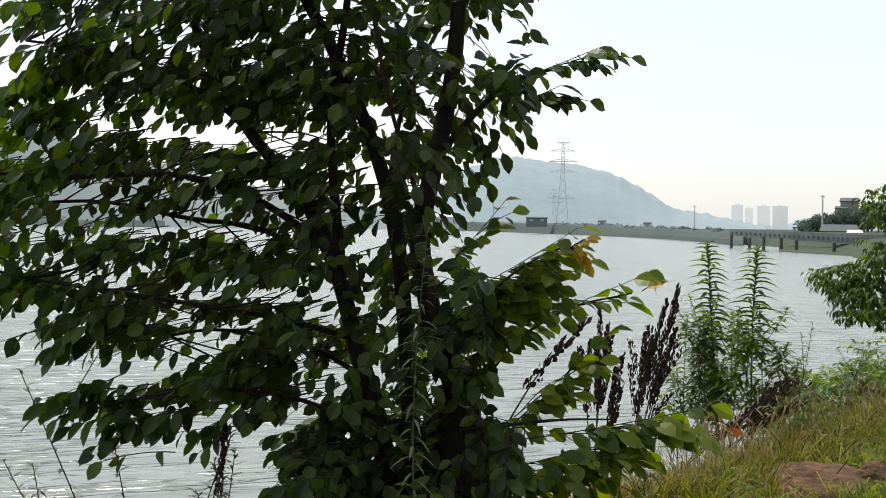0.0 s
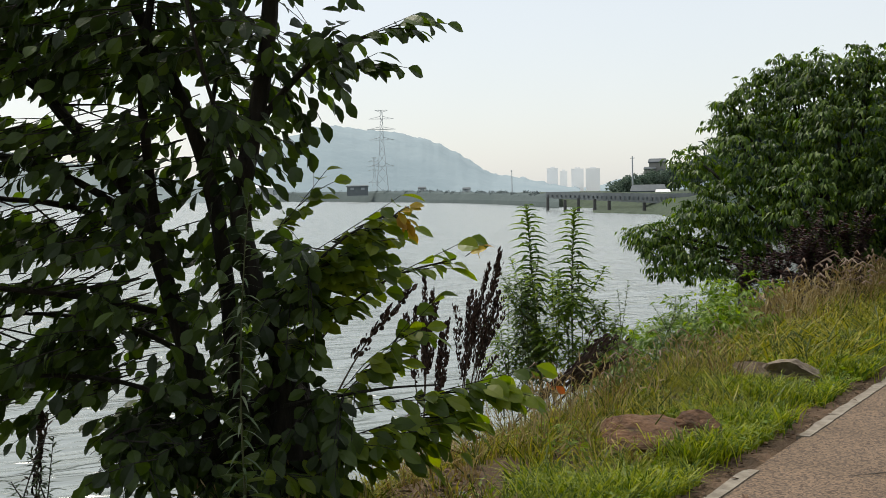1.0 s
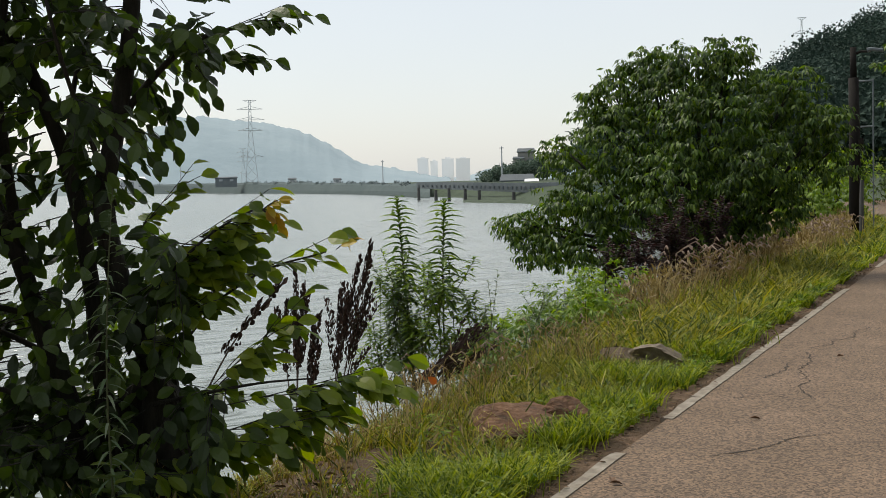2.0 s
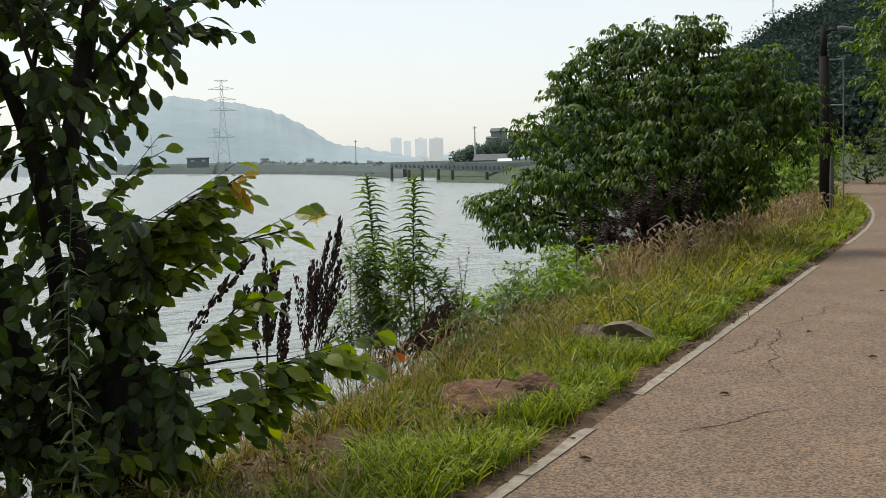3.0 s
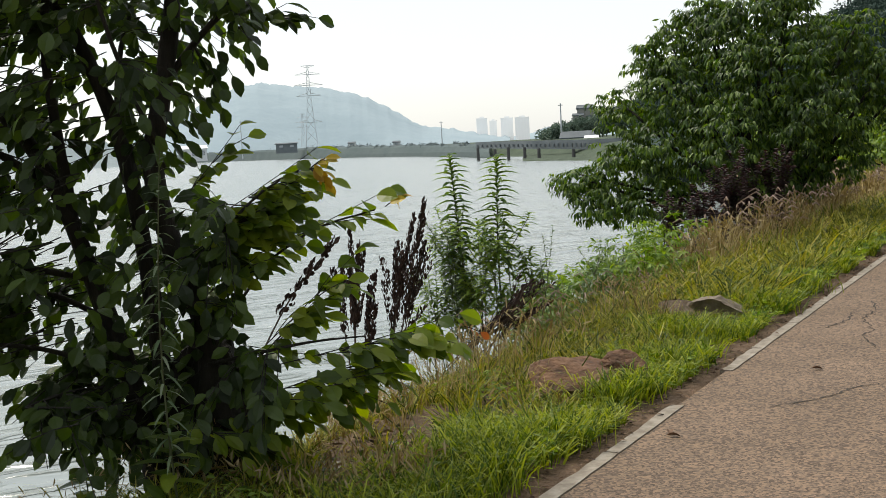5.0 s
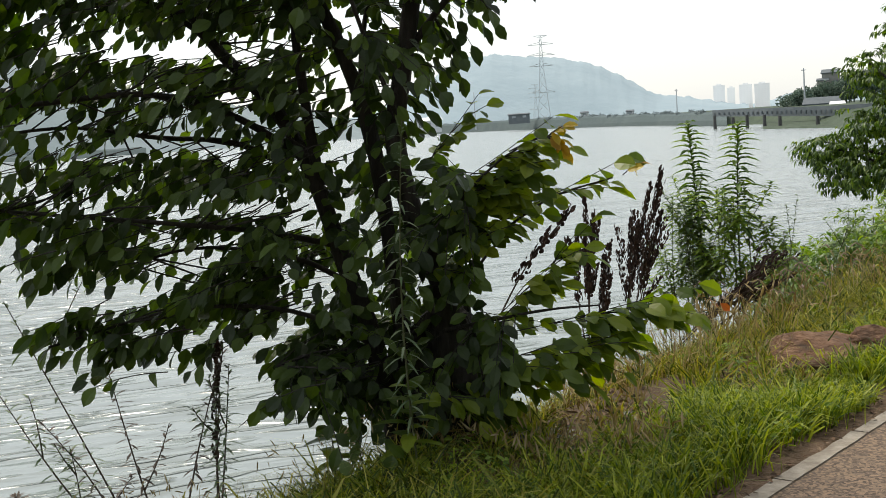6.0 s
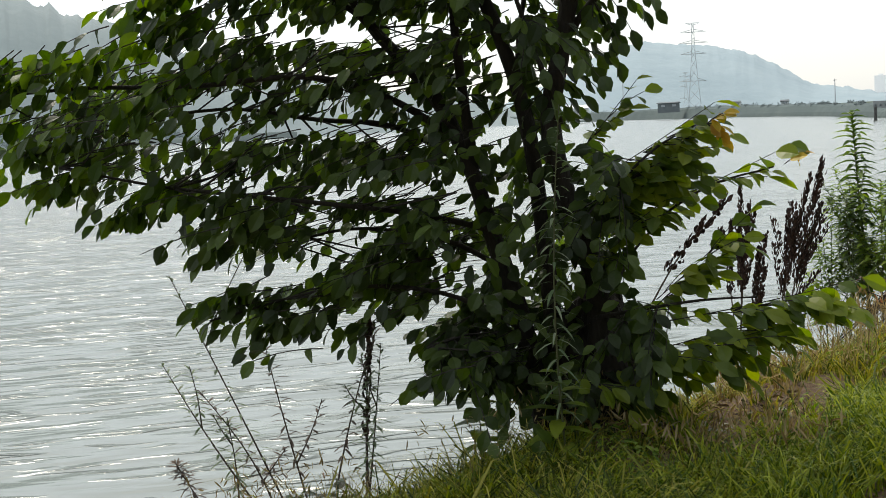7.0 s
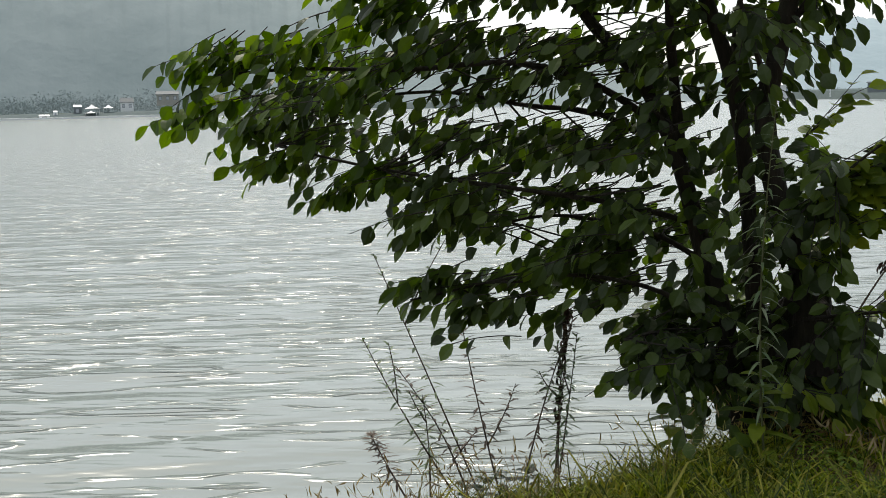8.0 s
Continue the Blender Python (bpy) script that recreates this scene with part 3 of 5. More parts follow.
def canopy_tent(az, rng, z0, w, h, label):
    base = polar(az, rng, z0)
    p = thing("canopy_tent", base, label, "tent", "white canopy tents")
    p.rotation_euler = (0, 0, radians(-az))
    r = Bag()
    q = w / 2
    r.add([(-q, -q, h * 0.6), (q, -q, h * 0.6), (q, q, h * 0.6), (-q, q, h * 0.6), (0, 0, h), (-q * .45, -q * .45, h * .74), (q * .45, -q * .45, h * .74), (q * .45, q * .45, h * .74), (-q * .45, q * .45, h * .74)],
          [(0, 1, 6, 5), (1, 2, 7, 6), (2, 3, 8, 7), (3, 0, 5, 8), (5, 6, 4), (6, 7, 4), (7, 8, 4), (8, 5, 4), (3, 2, 1, 0)])
    b_put_local(r, "canopy", M_WHITE, p)
    for sx in (-1, 1):
        for sy in (-1, 1):
            l = Bag()
            l.tube([(sx * q * .94, sy * q * .94, -1.0), (sx * q * .94, sy * q * .94, h * .6)], 0.07, 0.07, 5)
            b_put_local(l, "leg", M_STEEL, p)


def tree_cloud(name, spots, leaf, count, label, mat, seed, trunk=True):
    """A wood: every tree a short trunk and a crown of many leaf clumps with gaps, all in one piece."""
    rs = np.random.RandomState(seed)
    bag = Bag()
    for x, y, z, rad, h in spots:
        if trunk:
            bag.tube([(x, y, z - 0.5), (x, y, z + h * 0.55)], rad * 0.06, rad * 0.04, 5)
        lobes = [(rs.uniform(-.55, .55) * rad, rs.uniform(-.55, .55) * rad, z + h * rs.uniform(.35, .85), rad * rs.uniform(.35, .6)) for _ in range(7)]
        per = count // 7
        for lx, ly, lz, lr in lobes:
            u = unit(rs.normal(size=(per, 3)))
            P = np.array([x + lx, y + ly, lz]) + u * lr * rs.uniform(.6, 1.08, (per, 1)) * np.array([1, 1, .8])
            D = unit(u * .5 + rs.normal(size=(per, 3)) * .6 + np.array([0, 0, -.35]))
            N = unit(u + np.array([0, 0, .6]) + rs.normal(size=(per, 3)) * .35)
            bag.cards(P, D, N, leaf * rs.uniform(.6, 1.3, per), leaf * .7 * rs.uniform(.7, 1.2, per))
    ob = bag.put(name, mat)
    tagged(ob, label, "trees", kind="stuff")


def build_distance():
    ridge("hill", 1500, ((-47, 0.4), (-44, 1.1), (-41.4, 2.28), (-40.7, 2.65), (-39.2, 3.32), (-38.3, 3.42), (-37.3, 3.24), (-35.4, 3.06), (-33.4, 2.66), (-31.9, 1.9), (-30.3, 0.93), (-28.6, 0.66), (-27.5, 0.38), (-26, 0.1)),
          "wooded hill beyond the far shore, painted hazy blue-green", M_HILL, 1)
    ridge("hill", 2200, ((-26.6, 0.0), (-25, 0.24), (-24, 0.55), (-23, 0.72), (-20, 0.9), (-16, 0.6)), "low hill on the skyline, painted pale and hazy", M_HILL, 2)
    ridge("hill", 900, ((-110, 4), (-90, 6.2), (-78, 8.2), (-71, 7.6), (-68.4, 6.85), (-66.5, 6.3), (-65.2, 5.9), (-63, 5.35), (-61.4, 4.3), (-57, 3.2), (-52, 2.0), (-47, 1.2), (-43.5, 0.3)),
          "wooded hillside across the lake, painted hazy grey-green", M_HILL_LEFT, 3, rough=3.0, depth=380)
    build_levee()
    lattice_pylon(-35.75, 460, 35.0, "tall galvanised lattice transmission pylon with crossarms")
    lattice_pylon(-36.15, 820, 28.0, "distant faint lattice transmission pylon", 0.9)
    mast(-39.15, 430, 14.0, 0.22, "slender grey pole with crossbars on the far bank", True)
    mast(-29.35, 280, 7.0, 0.14, "slender grey lamp pole on the far bank")
    mast(-23.45, 200, 7.3, 0.16, "slender grey pole beside the lakeside house")
    apartment(-27.62, -27.08, 1500, 31.0, 12, 4)
    apartment(-26.98, -26.62, 1520, 27.5, 11, 3)
    apartment(-26.42, -25.82, 1510, 30.0, 12, 4)
    apartment(-25.72, -25.02, 1490, 29.5, 12, 5)
    gabled("shed", -37.0, 432, 2.9, 7.8, 5, 2.0, 0.35, "dark flat box-like shed on the far embankment", M_DARK, M_DARK)
    gabled("warehouse", -41.45, 520, 1.5, 11.0, 8, 4.0, 1.4, "low building with a white roof on the far shore", M_WALL, M_WHITE, doors=3)
    gabled("hut", -33.8, 440, 2.6, 3.0, 3, 1.2, 0.5, "small pale hut on the far embankment", M_WALL, M_ROOF, "far huts", doors=1)
    gabled("hut", -31.6, 330, 1.9, 2.2, 2, 0.9, 0.4, "small pale hut on the far embankment", M_WALL, M_ROOF, "far huts", doors=1)
    # left shore
    canopy_tent(-74.35, 505, 0.4, 6.0, 4.2, "white peaked canopy tent on the far shore")
    canopy_tent(-73.6, 508, 0.6, 4.5, 3.9, "white peaked canopy tent on the far shore")
    canopy_tent(-74.4, 501, -0.4, 4.5, 2.4, "white peaked canopy tent on the far shore")
    gabled("hut", -75.0, 510, 0.2, 3.2, 3, 3.6, 0.8, "small grey hut beside white tents on the far shore", M_DARK, M_WHITE, "far huts", doors=1)
    gabled("house", -72.75, 520, 2.2, 5.4, 5, 3.0, 2.0, "grey-roofed house on the far shore", M_WALL, M_ROOF, "far houses")
    gabled("house", -70.85, 530, 5.0, 9.5, 6, 3.4, 1.4, "long house with a pale roof on the far shore", M_STUCCO, M_ROOF, "far houses", doors=3)
    gabled("hut", -76.5, 505, -0.6, 4.0, 3, 1.0, 0.5, "low white boat shelter on the far shore", M_WHITE, M_WHITE, "far huts", doors=1)
    gabled("hut", -76.0, 508, 0.1, 1.6, 2, 1.8, 0.5, "small white kiosk on the far shore", M_WHITE, M_WHITE, "far huts", doors=1)
    # cape with its quay, posts and house
    pier = thing("pier", polar(-24.5, 155, 0), "grey parapet wall and deck on dark timber posts", "pier")
    az = np.arange(-27.7, -19.5, 0.4)
    for a0, a1 in zip(az[:-1], az[1:]):
        def rr(a):
            return float(np.interp(a, [-28, -25, -22, -19], [178, 158, 146, 138]))
        lo = np.interp((a0 + a1) / 2, [-27.7, -22], [0.55, -0.2])
        hi = np.interp((a0 + a1) / 2, [-27.7, -22], [1.5, 1.05])
        p0, p1 = polar(a0, rr(a0)), polar(a1, rr(a1))
        q0, q1 = polar(a0, rr(a0) + 1.5), polar(a1, rr(a1) + 1.5)
        quay = Bag()
        quay.add([(p0.x, p0.y, lo), (p1.x, p1.y, lo), (p1.x, p1.y, hi), (p0.x, p0.y, hi), (q0.x, q0.y, lo), (q1.x, q1.y, lo), (q1.x, q1.y, hi), (q0.x, q0.y, hi)],
                 [(0, 1, 2, 3), (3, 2, 6, 7), (5, 4, 7, 6), (0, 4, 5, 1), (0, 3, 7, 4), (1, 5, 6, 2)])
        quay.put("wall_panel", M_DARK, pier)
    for a in np.arange(-27.6, -19.6, 0.22):
        p = polar(a, float(np.interp(a, [-28, -25, -22, -19], [177.6, 157.6, 145.6, 137.6])))
        rail = Bag()
        rail.box((p.x - .09, p.y - .09, np.interp(a, [-27.7, -22], [.75, .1])), (p.x + .09, p.y + .09, np.interp(a, [-27.7, -22], [1.1, .6])))
        rail.put("baluster", M_DARK, pier)
    for a, top in ((-27.6, .75), (-26.75, .4), (-26.1, .6), (-25.3, .5), (-24.6, .3), (-22.9, .1)):
        pb = Bag()
        p = polar(a, float(np.interp(a, [-28, -25, -22], [168, 146, 131])))
        pb.tube([(p.x, p.y, -2.4), (p.x, p.y, (top - 2.4) / 2), (p.x, p.y, top)], 0.24, 0.2, 8)
        pb.put("post", M_POST, pier)
    shelf = Bag()
    for a0 in np.arange(-25.4, -20.0, 0.3):
        a1 = a0 + 0.3
        vs = []
        for a in (a0, a1):
            r = float(np.interp(a, [-25.4, -22, -20], [142, 124, 112]))
            vs += [tuple(polar(a, r - 1.5, -1.3)), tuple(polar(a, r, -1.0 + 0.08 * math.sin(a * 9))), tuple(polar(a, r + 9, -0.82)), tuple(polar(a, r + 26, -0.6))]
        shelf.add(vs, [(0, 4, 5, 1), (1, 5, 6, 2), (2, 6, 7, 3)])
    tagged(shelf.put("meadow", M_MEADOW), "low green meadow shelf at the foot of the quay", "meadow", kind="structure")
    gabled("house", -22.25, 240, 1.2, 3.4, 4, 6.0, 0.7, "pale lakeside house among trees on the cape", M_STUCCO, M_ROOF, "cape houses")
    gabled("house", -22.62, 238, 1.2, 2.2, 3, 4.6, 0.4, "low pale wing of a lakeside house on the cape", M_STUCCO, M_ROOF, "cape houses", doors=1)
    gabled("house", -22.7, 190, 0.4, 5.2, 4, 1.0, 1.0, "low shed with a grey-blue roof on the cape", M_DARK, M_ROOF, "cape houses")
    gabled("shed", -22.0, 170, 0.3, 2.0, 2, 0.8, 0.5, "small white-roofed shed on the cape", M_WHITE, M_WHITE, doors=1)
    rs = np.random.RandomState(4)
    spots = []
    for a in np.arange(-24.0, -15, 0.32):
        top = np.interp(a, [-24, -23.2, -22.4, -21.5, -20, -17], [0.45, .75, .95, 1.0, 1.75, 3.2])
        for k in range(3):
            r = rs.uniform(205, 235)
            h = r * math.tan(radians(top)) + 1.55
            spots.append((*polar(a + rs.uniform(-.2, .2), r)[:2], 0.6, rs.uniform(1.5, 2.3), max(1.6, (h - .6) * rs.uniform(.85, 1.12))))
    tree_cloud("cape_trees", spots, 0.5, 420, "trees clustered on the cape, painted hazy green", M_CAPE, 5)
    spots = []
    for k in range(90):
        a = rs.uniform(-46, -28)
        r = float(shore_range(a)) + rs.uniform(10, 16)
        hz = float(np.interp(a, [-45, -36, -29.5], [4.1, 2.8, 1.3]))
        q = r / 420
        spots.append((*polar(a, r)[:2], hz - .7 * q, rs.uniform(.8, 2.2) * q, rs.uniform(.5, 1.3) * q * (1.6 if k % 40 == 0 else 1)))
    tree_cloud("bank_scrub", spots, 0.4, 70, "scrub along the far embankment, painted hazy grey-green with a glow", M_FAR_WOOD, 12, trunk=False)
    # wooded hillside behind the path
    spots = []
    for a in np.arange(-17.0, 3.0, 0.6):
        for k in range(10):
            r = 78 + k * 14 + rs.uniform(-6, 6)
            top = np.interp(a, [-20, -14, -11, -10, -8.2, -4, 14], [0.8, 2.3, 3.8, 5.0, 6.3, 8.2, 8.6])
            z = max(0.0, (r - 75) / 130) * 205 * math.tan(radians(top)) * .82
            spots.append((*polar(a + rs.uniform(-.4, .4), r)[:2], z, rs.uniform(2.8, 4.6), rs.uniform(5, 7.5)))
    tree_cloud("hillside_wood", spots, 0.5, 520, "dense trees covering the hillside, painted hazy green", M_HILL_WOOD, 6)
    V, F = [], []
    az = np.arange(-20, 16, 1.0)
    rr = np.arange(60, 260, 12.0)
    for a in az:
        top = np.interp(a, [-20, -14, -11, -10, -8.2, -4, 14], [0.8, 2.3, 3.8, 5.0, 6.3, 8.2, 8.6])
        for r in rr:
            V.append(tuple(polar(a, r, max(-0.2, (r - 75) / 130 * 205 * math.tan(radians(top)) * .82 if r < 206 else 205 * math.tan(radians(top)) * .82 - (r - 205) * .6))))
    m = len(rr)
    for i in range(len(az) - 1):
        for j in range(m - 1):
            F.append((i * m + j, (i + 1) * m + j, (i + 1) * m + j + 1, i * m + j + 1))
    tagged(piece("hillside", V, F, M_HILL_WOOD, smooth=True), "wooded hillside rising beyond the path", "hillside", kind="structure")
    # unseen landward slope, added to block sky light and darken reflections
    V, F = [], []
    xs, ys = np.arange(3.6, 95, 3.0), np.arange(-110, 62, 4.0)
    for y in ys:
        for x in xs:
            V.append((float(x + .06 * max(0, 20 - abs(y))), float(y), min(42.0, (x - 3.6) * 1.1) - .3 + (1.6 * noise.noise(Vector((x * .3, y * .3, 0))) if x > 6 else 0)))
    m = len(xs)
    for i in range(len(ys) - 1):
        for j in range(m - 1):
            F.append((i * m + j, i * m + j + 1, (i + 1) * m + j + 1, (i + 1) * m + j))
    tagged(piece("hillside", V, F, M_FOREST, smooth=True), "unseen wooded slope landward of the path, added to block sky light", "hillside", kind="structure")
    # woods at the foot of the far hill, in its painted haze colour
    spots = []
    for a in np.arange(-88, -60, 0.28):
        r = float(shore_range(a)) + rs.uniform(45, 75)
        spots.append((*polar(a + rs.uniform(-.1, .1), r)[:2], rs.uniform(-2, 1), rs.uniform(6, 10), rs.uniform(5, 10)))
    tree_cloud("far_wood", spots, 1.2, 210, "trees along the foot of the far hill, painted hazy grey-green", M_HILL_LEFT, 14, trunk=False)
    lattice_pylon(-9.1, 420, 54.5, "lattice transmission pylon on the wooded hilltop", 0.6)


build_distance()


# ---- the shoreline tree over the water ----
TREE = Vector((-3.86, 4.08, -0.12))
VIEW_R = Vector((0.719, 0.695, 0))      # along the bank, away from the water's bend
VIEW_D = Vector((-0.695, 0.719, 0))     # out over the water
CROWN_Z = (0.05, 0.2, 0.32, 0.45, 0.55, 0.6, 0.66, 0.72, 0.78, 0.86, 1.0, 1.1, 1.2, 1.3, 1.42, 1.55, 1.65, 1.8, 1.9, 1.97, 2.05, 2.2, 2.5, 3.2, 3.9)
CROWN_L = (-0.2, -0.33, -0.46, -0.7, -1.3, -1.55, -1.72, -1.55, -1.28, -1.42, -1.6, -1.72, -2.1, -2.35, -2.5, -2.8, -2.72, -2.4, -2.5, -2.3, -1.8, -1.9, -2.0, -1.6, -0.5)
CROWN_R = (0.15, 0.4, 0.5, 0.52, 0.5, 0.48, 0.45, 0.42, 0.4, 0.36, 0.38, 0.45, 0.45, 0.45, 0.34, 0.24, 0.28, 0.38, 0.45, 0.52, 0.56, 0.56, 0.56, 0.6, 0.4)



def tree_frame(s, d, z):
    return Vector((TREE.x, TREE.y, 0)) + VIEW_R * s + VIEW_D * d + Vector((0, 0, z))


def build_shore_tree():
    rnd = random.Random(11)
    rs = np.random.RandomState(11)
    tree = thing("tree", TREE, "multi-stemmed broadleaf tree with dark leaves on the lake bank", "tree")
    limbs = []

    def limb(r0, r1, *pts):
        path = curve_through([tree_frame(*p) for p in pts], 5)
        b = Bag()
        b.tube(path, r0 * .66, r1 * .62, 9, 0.07, rnd)
        b.put("trunk" if r0 > 0.05 else "limb", M_BARK, tree, smooth=True)
        limbs.append(path)
        return path
    limb(0.085, 0.028, (-0.03, -.02, -.15), (-.12, .02, .5), (-.24, .05, .92), (-.36, .06, 1.34), (-.52, .1, 1.68), (-.82, .15, 2.05), (-1.1, .2, 2.6), (-1.25, .3, 3.1))
    limb(0.10, 0.05, (.12, 0, -.15), (.22, -.02, .4), (.24, -.03, .72), (.12, -.04, 1.1), (.05, -.06, 1.5), (.12, -.08, 1.85), (.2, -.06, 2.3), (.24, 0, 2.9), (.2, .05, 3.5))
    limb(0.075, 0.04, (.02, .05, -.15), (.02, .06, .5), (0, .08, .9), (-.06, .1, 1.5), (-.18, .12, 1.95), (-.35, .15, 2.35), (-.6, .2, 2.85), (-.75, .2, 3.4))
    limb(0.045, 0.02, (-.33, .06, 1.3), (-.36, .0, 1.65), (-.38, -.06, 2.1), (-.3, -.1, 2.7), (-.32, -.1, 3.2))
    limb(0.03, 0.01, (-.4, .07, 1.45), (-.75, -.05, 1.68), (-1.1, -.2, 1.78), (-1.6, -.3, 1.76), (-2.1, -.35, 1.78), (-2.5, -.4, 1.76))
    limb(0.026, 0.01, (-.34, .06, 1.3), (-.7, .1, 1.52), (-1.1, .15, 1.58), (-1.6, .2, 1.66), (-2.3, .2, 1.6))
    limb(0.024, 0.008, (-.28, .05, 1.0), (-.6, -.1, 1.1), (-1.1, -.3, 1.2), (-1.7, -.4, 1.3), (-2.2, -.45, 1.42))
    limb(0.024, 0.008, (-.2, .04, .8), (-.5, .1, .95), (-1.0, .2, 1.02), (-1.5, .2, .9))
    limb(0.022, 0.008, (-.12, 0, .5), (-.5, -.15, .72), (-1.0, -.25, .78), (-1.6, -.3, .66))
    limb(0.02, 0.008, (-.1, 0, .35), (-.4, -.2, .5), (-.5, -.24, .5), (-.58, -.25, .48))
    limb(0.016, 0.006, (.2, -.05, .55), (.45, -.25, .62), (.7, -.32, .66), (.95, -.3, .66))
    limb(0.015, 0.006, (.2, -.04, .8), (.42, -.15, .95), (.75, -.15, 1.16), (1.08, -.1, 1.24))
    limb(0.015, 0.006, (.14, -.04, 1.0), (.32, -.2, 1.18), (.52, -.25, 1.36), (.72, -.2, 1.46))
    limb(0.03, 0.01, (.14, -.07, 1.9), (.36, -.1, 2.15), (.55, -.1, 2.28), (.72, -.1, 2.32))
    limb(0.026, 0.01, (-.55, .1, 1.75), (-.95, 0, 2.15), (-1.4, -.1, 2.35), (-1.8, -.15, 2.4))
    limb(0.026, 0.01, (-.1, .1, 1.7), (-.05, .3, 2.1), (.1, .5, 2.5), (.3, .55, 2.9))
    limb(0.022, 0.01, (.1, -.05, 1.5), (.0, -.35, 1.8), (-.1, -.6, 2.1), (-.2, -.7, 2.6))
    limb(0.022, 0.01, (.1, .02, .35), (.3, .25, .55), (.45, .4, .8), (.6, .45, .95))

    twigs, P, D, N, L, W = Bag(), [], [], [], [], []

    def leafy_twig(a, b, sag, out, step=0.048, size=0.094, bare=0.1, keep=None, hang=1.0):
        """A twig from a to b with leaves set alternately, hanging a little."""
        a, b = Vector(a), Vector(b)
        ln = (b - a).length
        n = max(3, int(ln / step))
        pts = [a.lerp(b, i / n) + Vector((0, 0, -sag * (i / n) ** 2 * ln)) for i in range(n + 1)]
        first = len(out[0])
        axis = (b - a).normalized()
        side = axis.cross(Vector((0, 0, 1)))
        side = side.normalized() if side.length > .1 else Vector((1, 0, 0))
        for i in range(n + 1):
            if i / n < bare:
                continue
            s = 1 if i % 2 else -1
            d = axis * rnd.uniform(.3, .9) + side * s * rnd.uniform(.5, 1.0) + Vector((0, 0, rnd.uniform(-1.2, -.05) * hang))
            if i == n:
                d = axis + Vector((0, 0, -.5))
            p = pts[i]
            if keep and (not keep(p) or shades_stem(p)):
                continue
            nn = Vector((rnd.uniform(-.7, .7), rnd.uniform(-.7, .7), .8)) - VIEW_D * rnd.uniform(-.3, 1.1)
            for arr, val in zip(out, (p, d, nn, size * rnd.uniform(.7, 1.2), size * rnd.uniform(.52, .74))):
                arr.append(tuple(val) if isinstance(val, Vector) else val)
        if len(out[0]) > first + n // 2:
            twigs.tube(pts[::max(1, n // 4)] + [pts[-1]], 0.003, 0.0014, 4)
            return True
        return False

    def shades_stem(p):
        """The stems stand free of leaves on the landward side."""
        if p.z < .55 or (p - Vector((TREE.x, TREE.y, 0))).dot(VIEW_D) > .12:
            return False
        for path, r in zip(limbs[:4], (.06, .07, .055, .035)):
            k = min(path, key=lambda c: abs(c.z - p.z))
            if abs((p - k).dot(VIEW_R)) < r and rnd.random() < .6:
                return True
        return False

    def inside(p):
        q = p - Vector((TREE.x, TREE.y, 0))
        s, z = q.dot(VIEW_R), q.z
        jag = 0.1 * noise.noise(p * 5)
        if z < 0.08 or z > 3.9:
            return False
        if not (np.interp(z, CROWN_Z, CROWN_L) - jag < s < np.interp(z, CROWN_Z, CROWN_R) + jag):
            return False
        d = q.dot(VIEW_D)
        if s < -.45:
            # boughs lie in drooping layers with gaps between
            return noise.noise(Vector((s * 3.4 + 7, d * .7, (z + .1 * s) * 6.5))) > (-.24 if z < 1.2 else -.18)
        if z < .7 and -.2 < s < .4 and d < -.02 and noise.noise(p * 9) < .12:
            return False
        return noise.noise(Vector((s * 4 + 7, d * .7, z * 5))) > (-.4 if z < 1.0 else -.2)
    main = (P, D, N, L, W)
    made = 0
    tries = 0
    nodes = [p for path in limbs for p in path[3:]]
    while made < 1900 and tries < 16000:
        tries += 1
        z = rnd.uniform(.15, 3.5)
        s0, s1 = np.interp(z, CROWN_Z, CROWN_L), np.interp(z, CROWN_Z, CROWN_R)
        s = rnd.uniform(s0, s1)
        d = rnd.gauss(0, .34)
        b = tree_frame(s, d, z)
        if not inside(b):
            continue
        near = min(nodes, key=lambda p: (p - b).length_squared + (.08 if p.z > b.z + .25 else 0))
        gap = (near - b).length
        if gap > 1.0:
            continue
        if s < -.5:
            a = tree_frame(s + rnd.uniform(.26, .42), d + rnd.uniform(-.12, .12), z + rnd.uniform(-.02, .1))
        else:
            a = b.lerp(near, min(1.0, rnd.uniform(.3, .5) / max(gap, .05)))
        if leafy_twig(a, b, rnd.uniform(.1, .4), main, keep=inside) and (near - a).length > .05 and made % 5 == 0:
            twigs.tube([near, near.lerp(a, .5) + Vector((rnd.uniform(-.05, .05), 0, rnd.uniform(-.06, .03))), a], .006, .003, 4)
        made += 1
    # fuller growth round the stems and over the bank side
    made = 0
    while made < 230:
        z = rnd.uniform(1.0, 2.9)
        b = tree_frame(rnd.uniform(-.55, float(np.interp(z, CROWN_Z, CROWN_R))), rnd.gauss(.05, .3), z)
        near = min(nodes, key=lambda p: (p - b).length_squared)
        a = b.lerp(near, min(1.0, rnd.uniform(.25, .42) / max((near - b).length, .05)))
        leafy_twig(a, b, rnd.uniform(.1, .4), main, keep=lambda p: noise.noise(p * 4.3) > -.3)
        made += 1
    # dark bark lump added between the stems to stand in for deep shade
    shade_lump = bmesh.new()
    bmesh.ops.create_icosphere(shade_lump, subdivisions=4, radius=1.0)
    for v in shade_lump.verts:
        q = v.co * (1 + .3 * noise.noise(v.co * 1.7) + .12 * noise.noise(v.co * 5))
        v.co = tree_frame(.22 + q.x * .22, .08 + q.y * .17, .28 + q.z * .38) - TREE
    me = bpy.data.meshes.new("shade_lump")
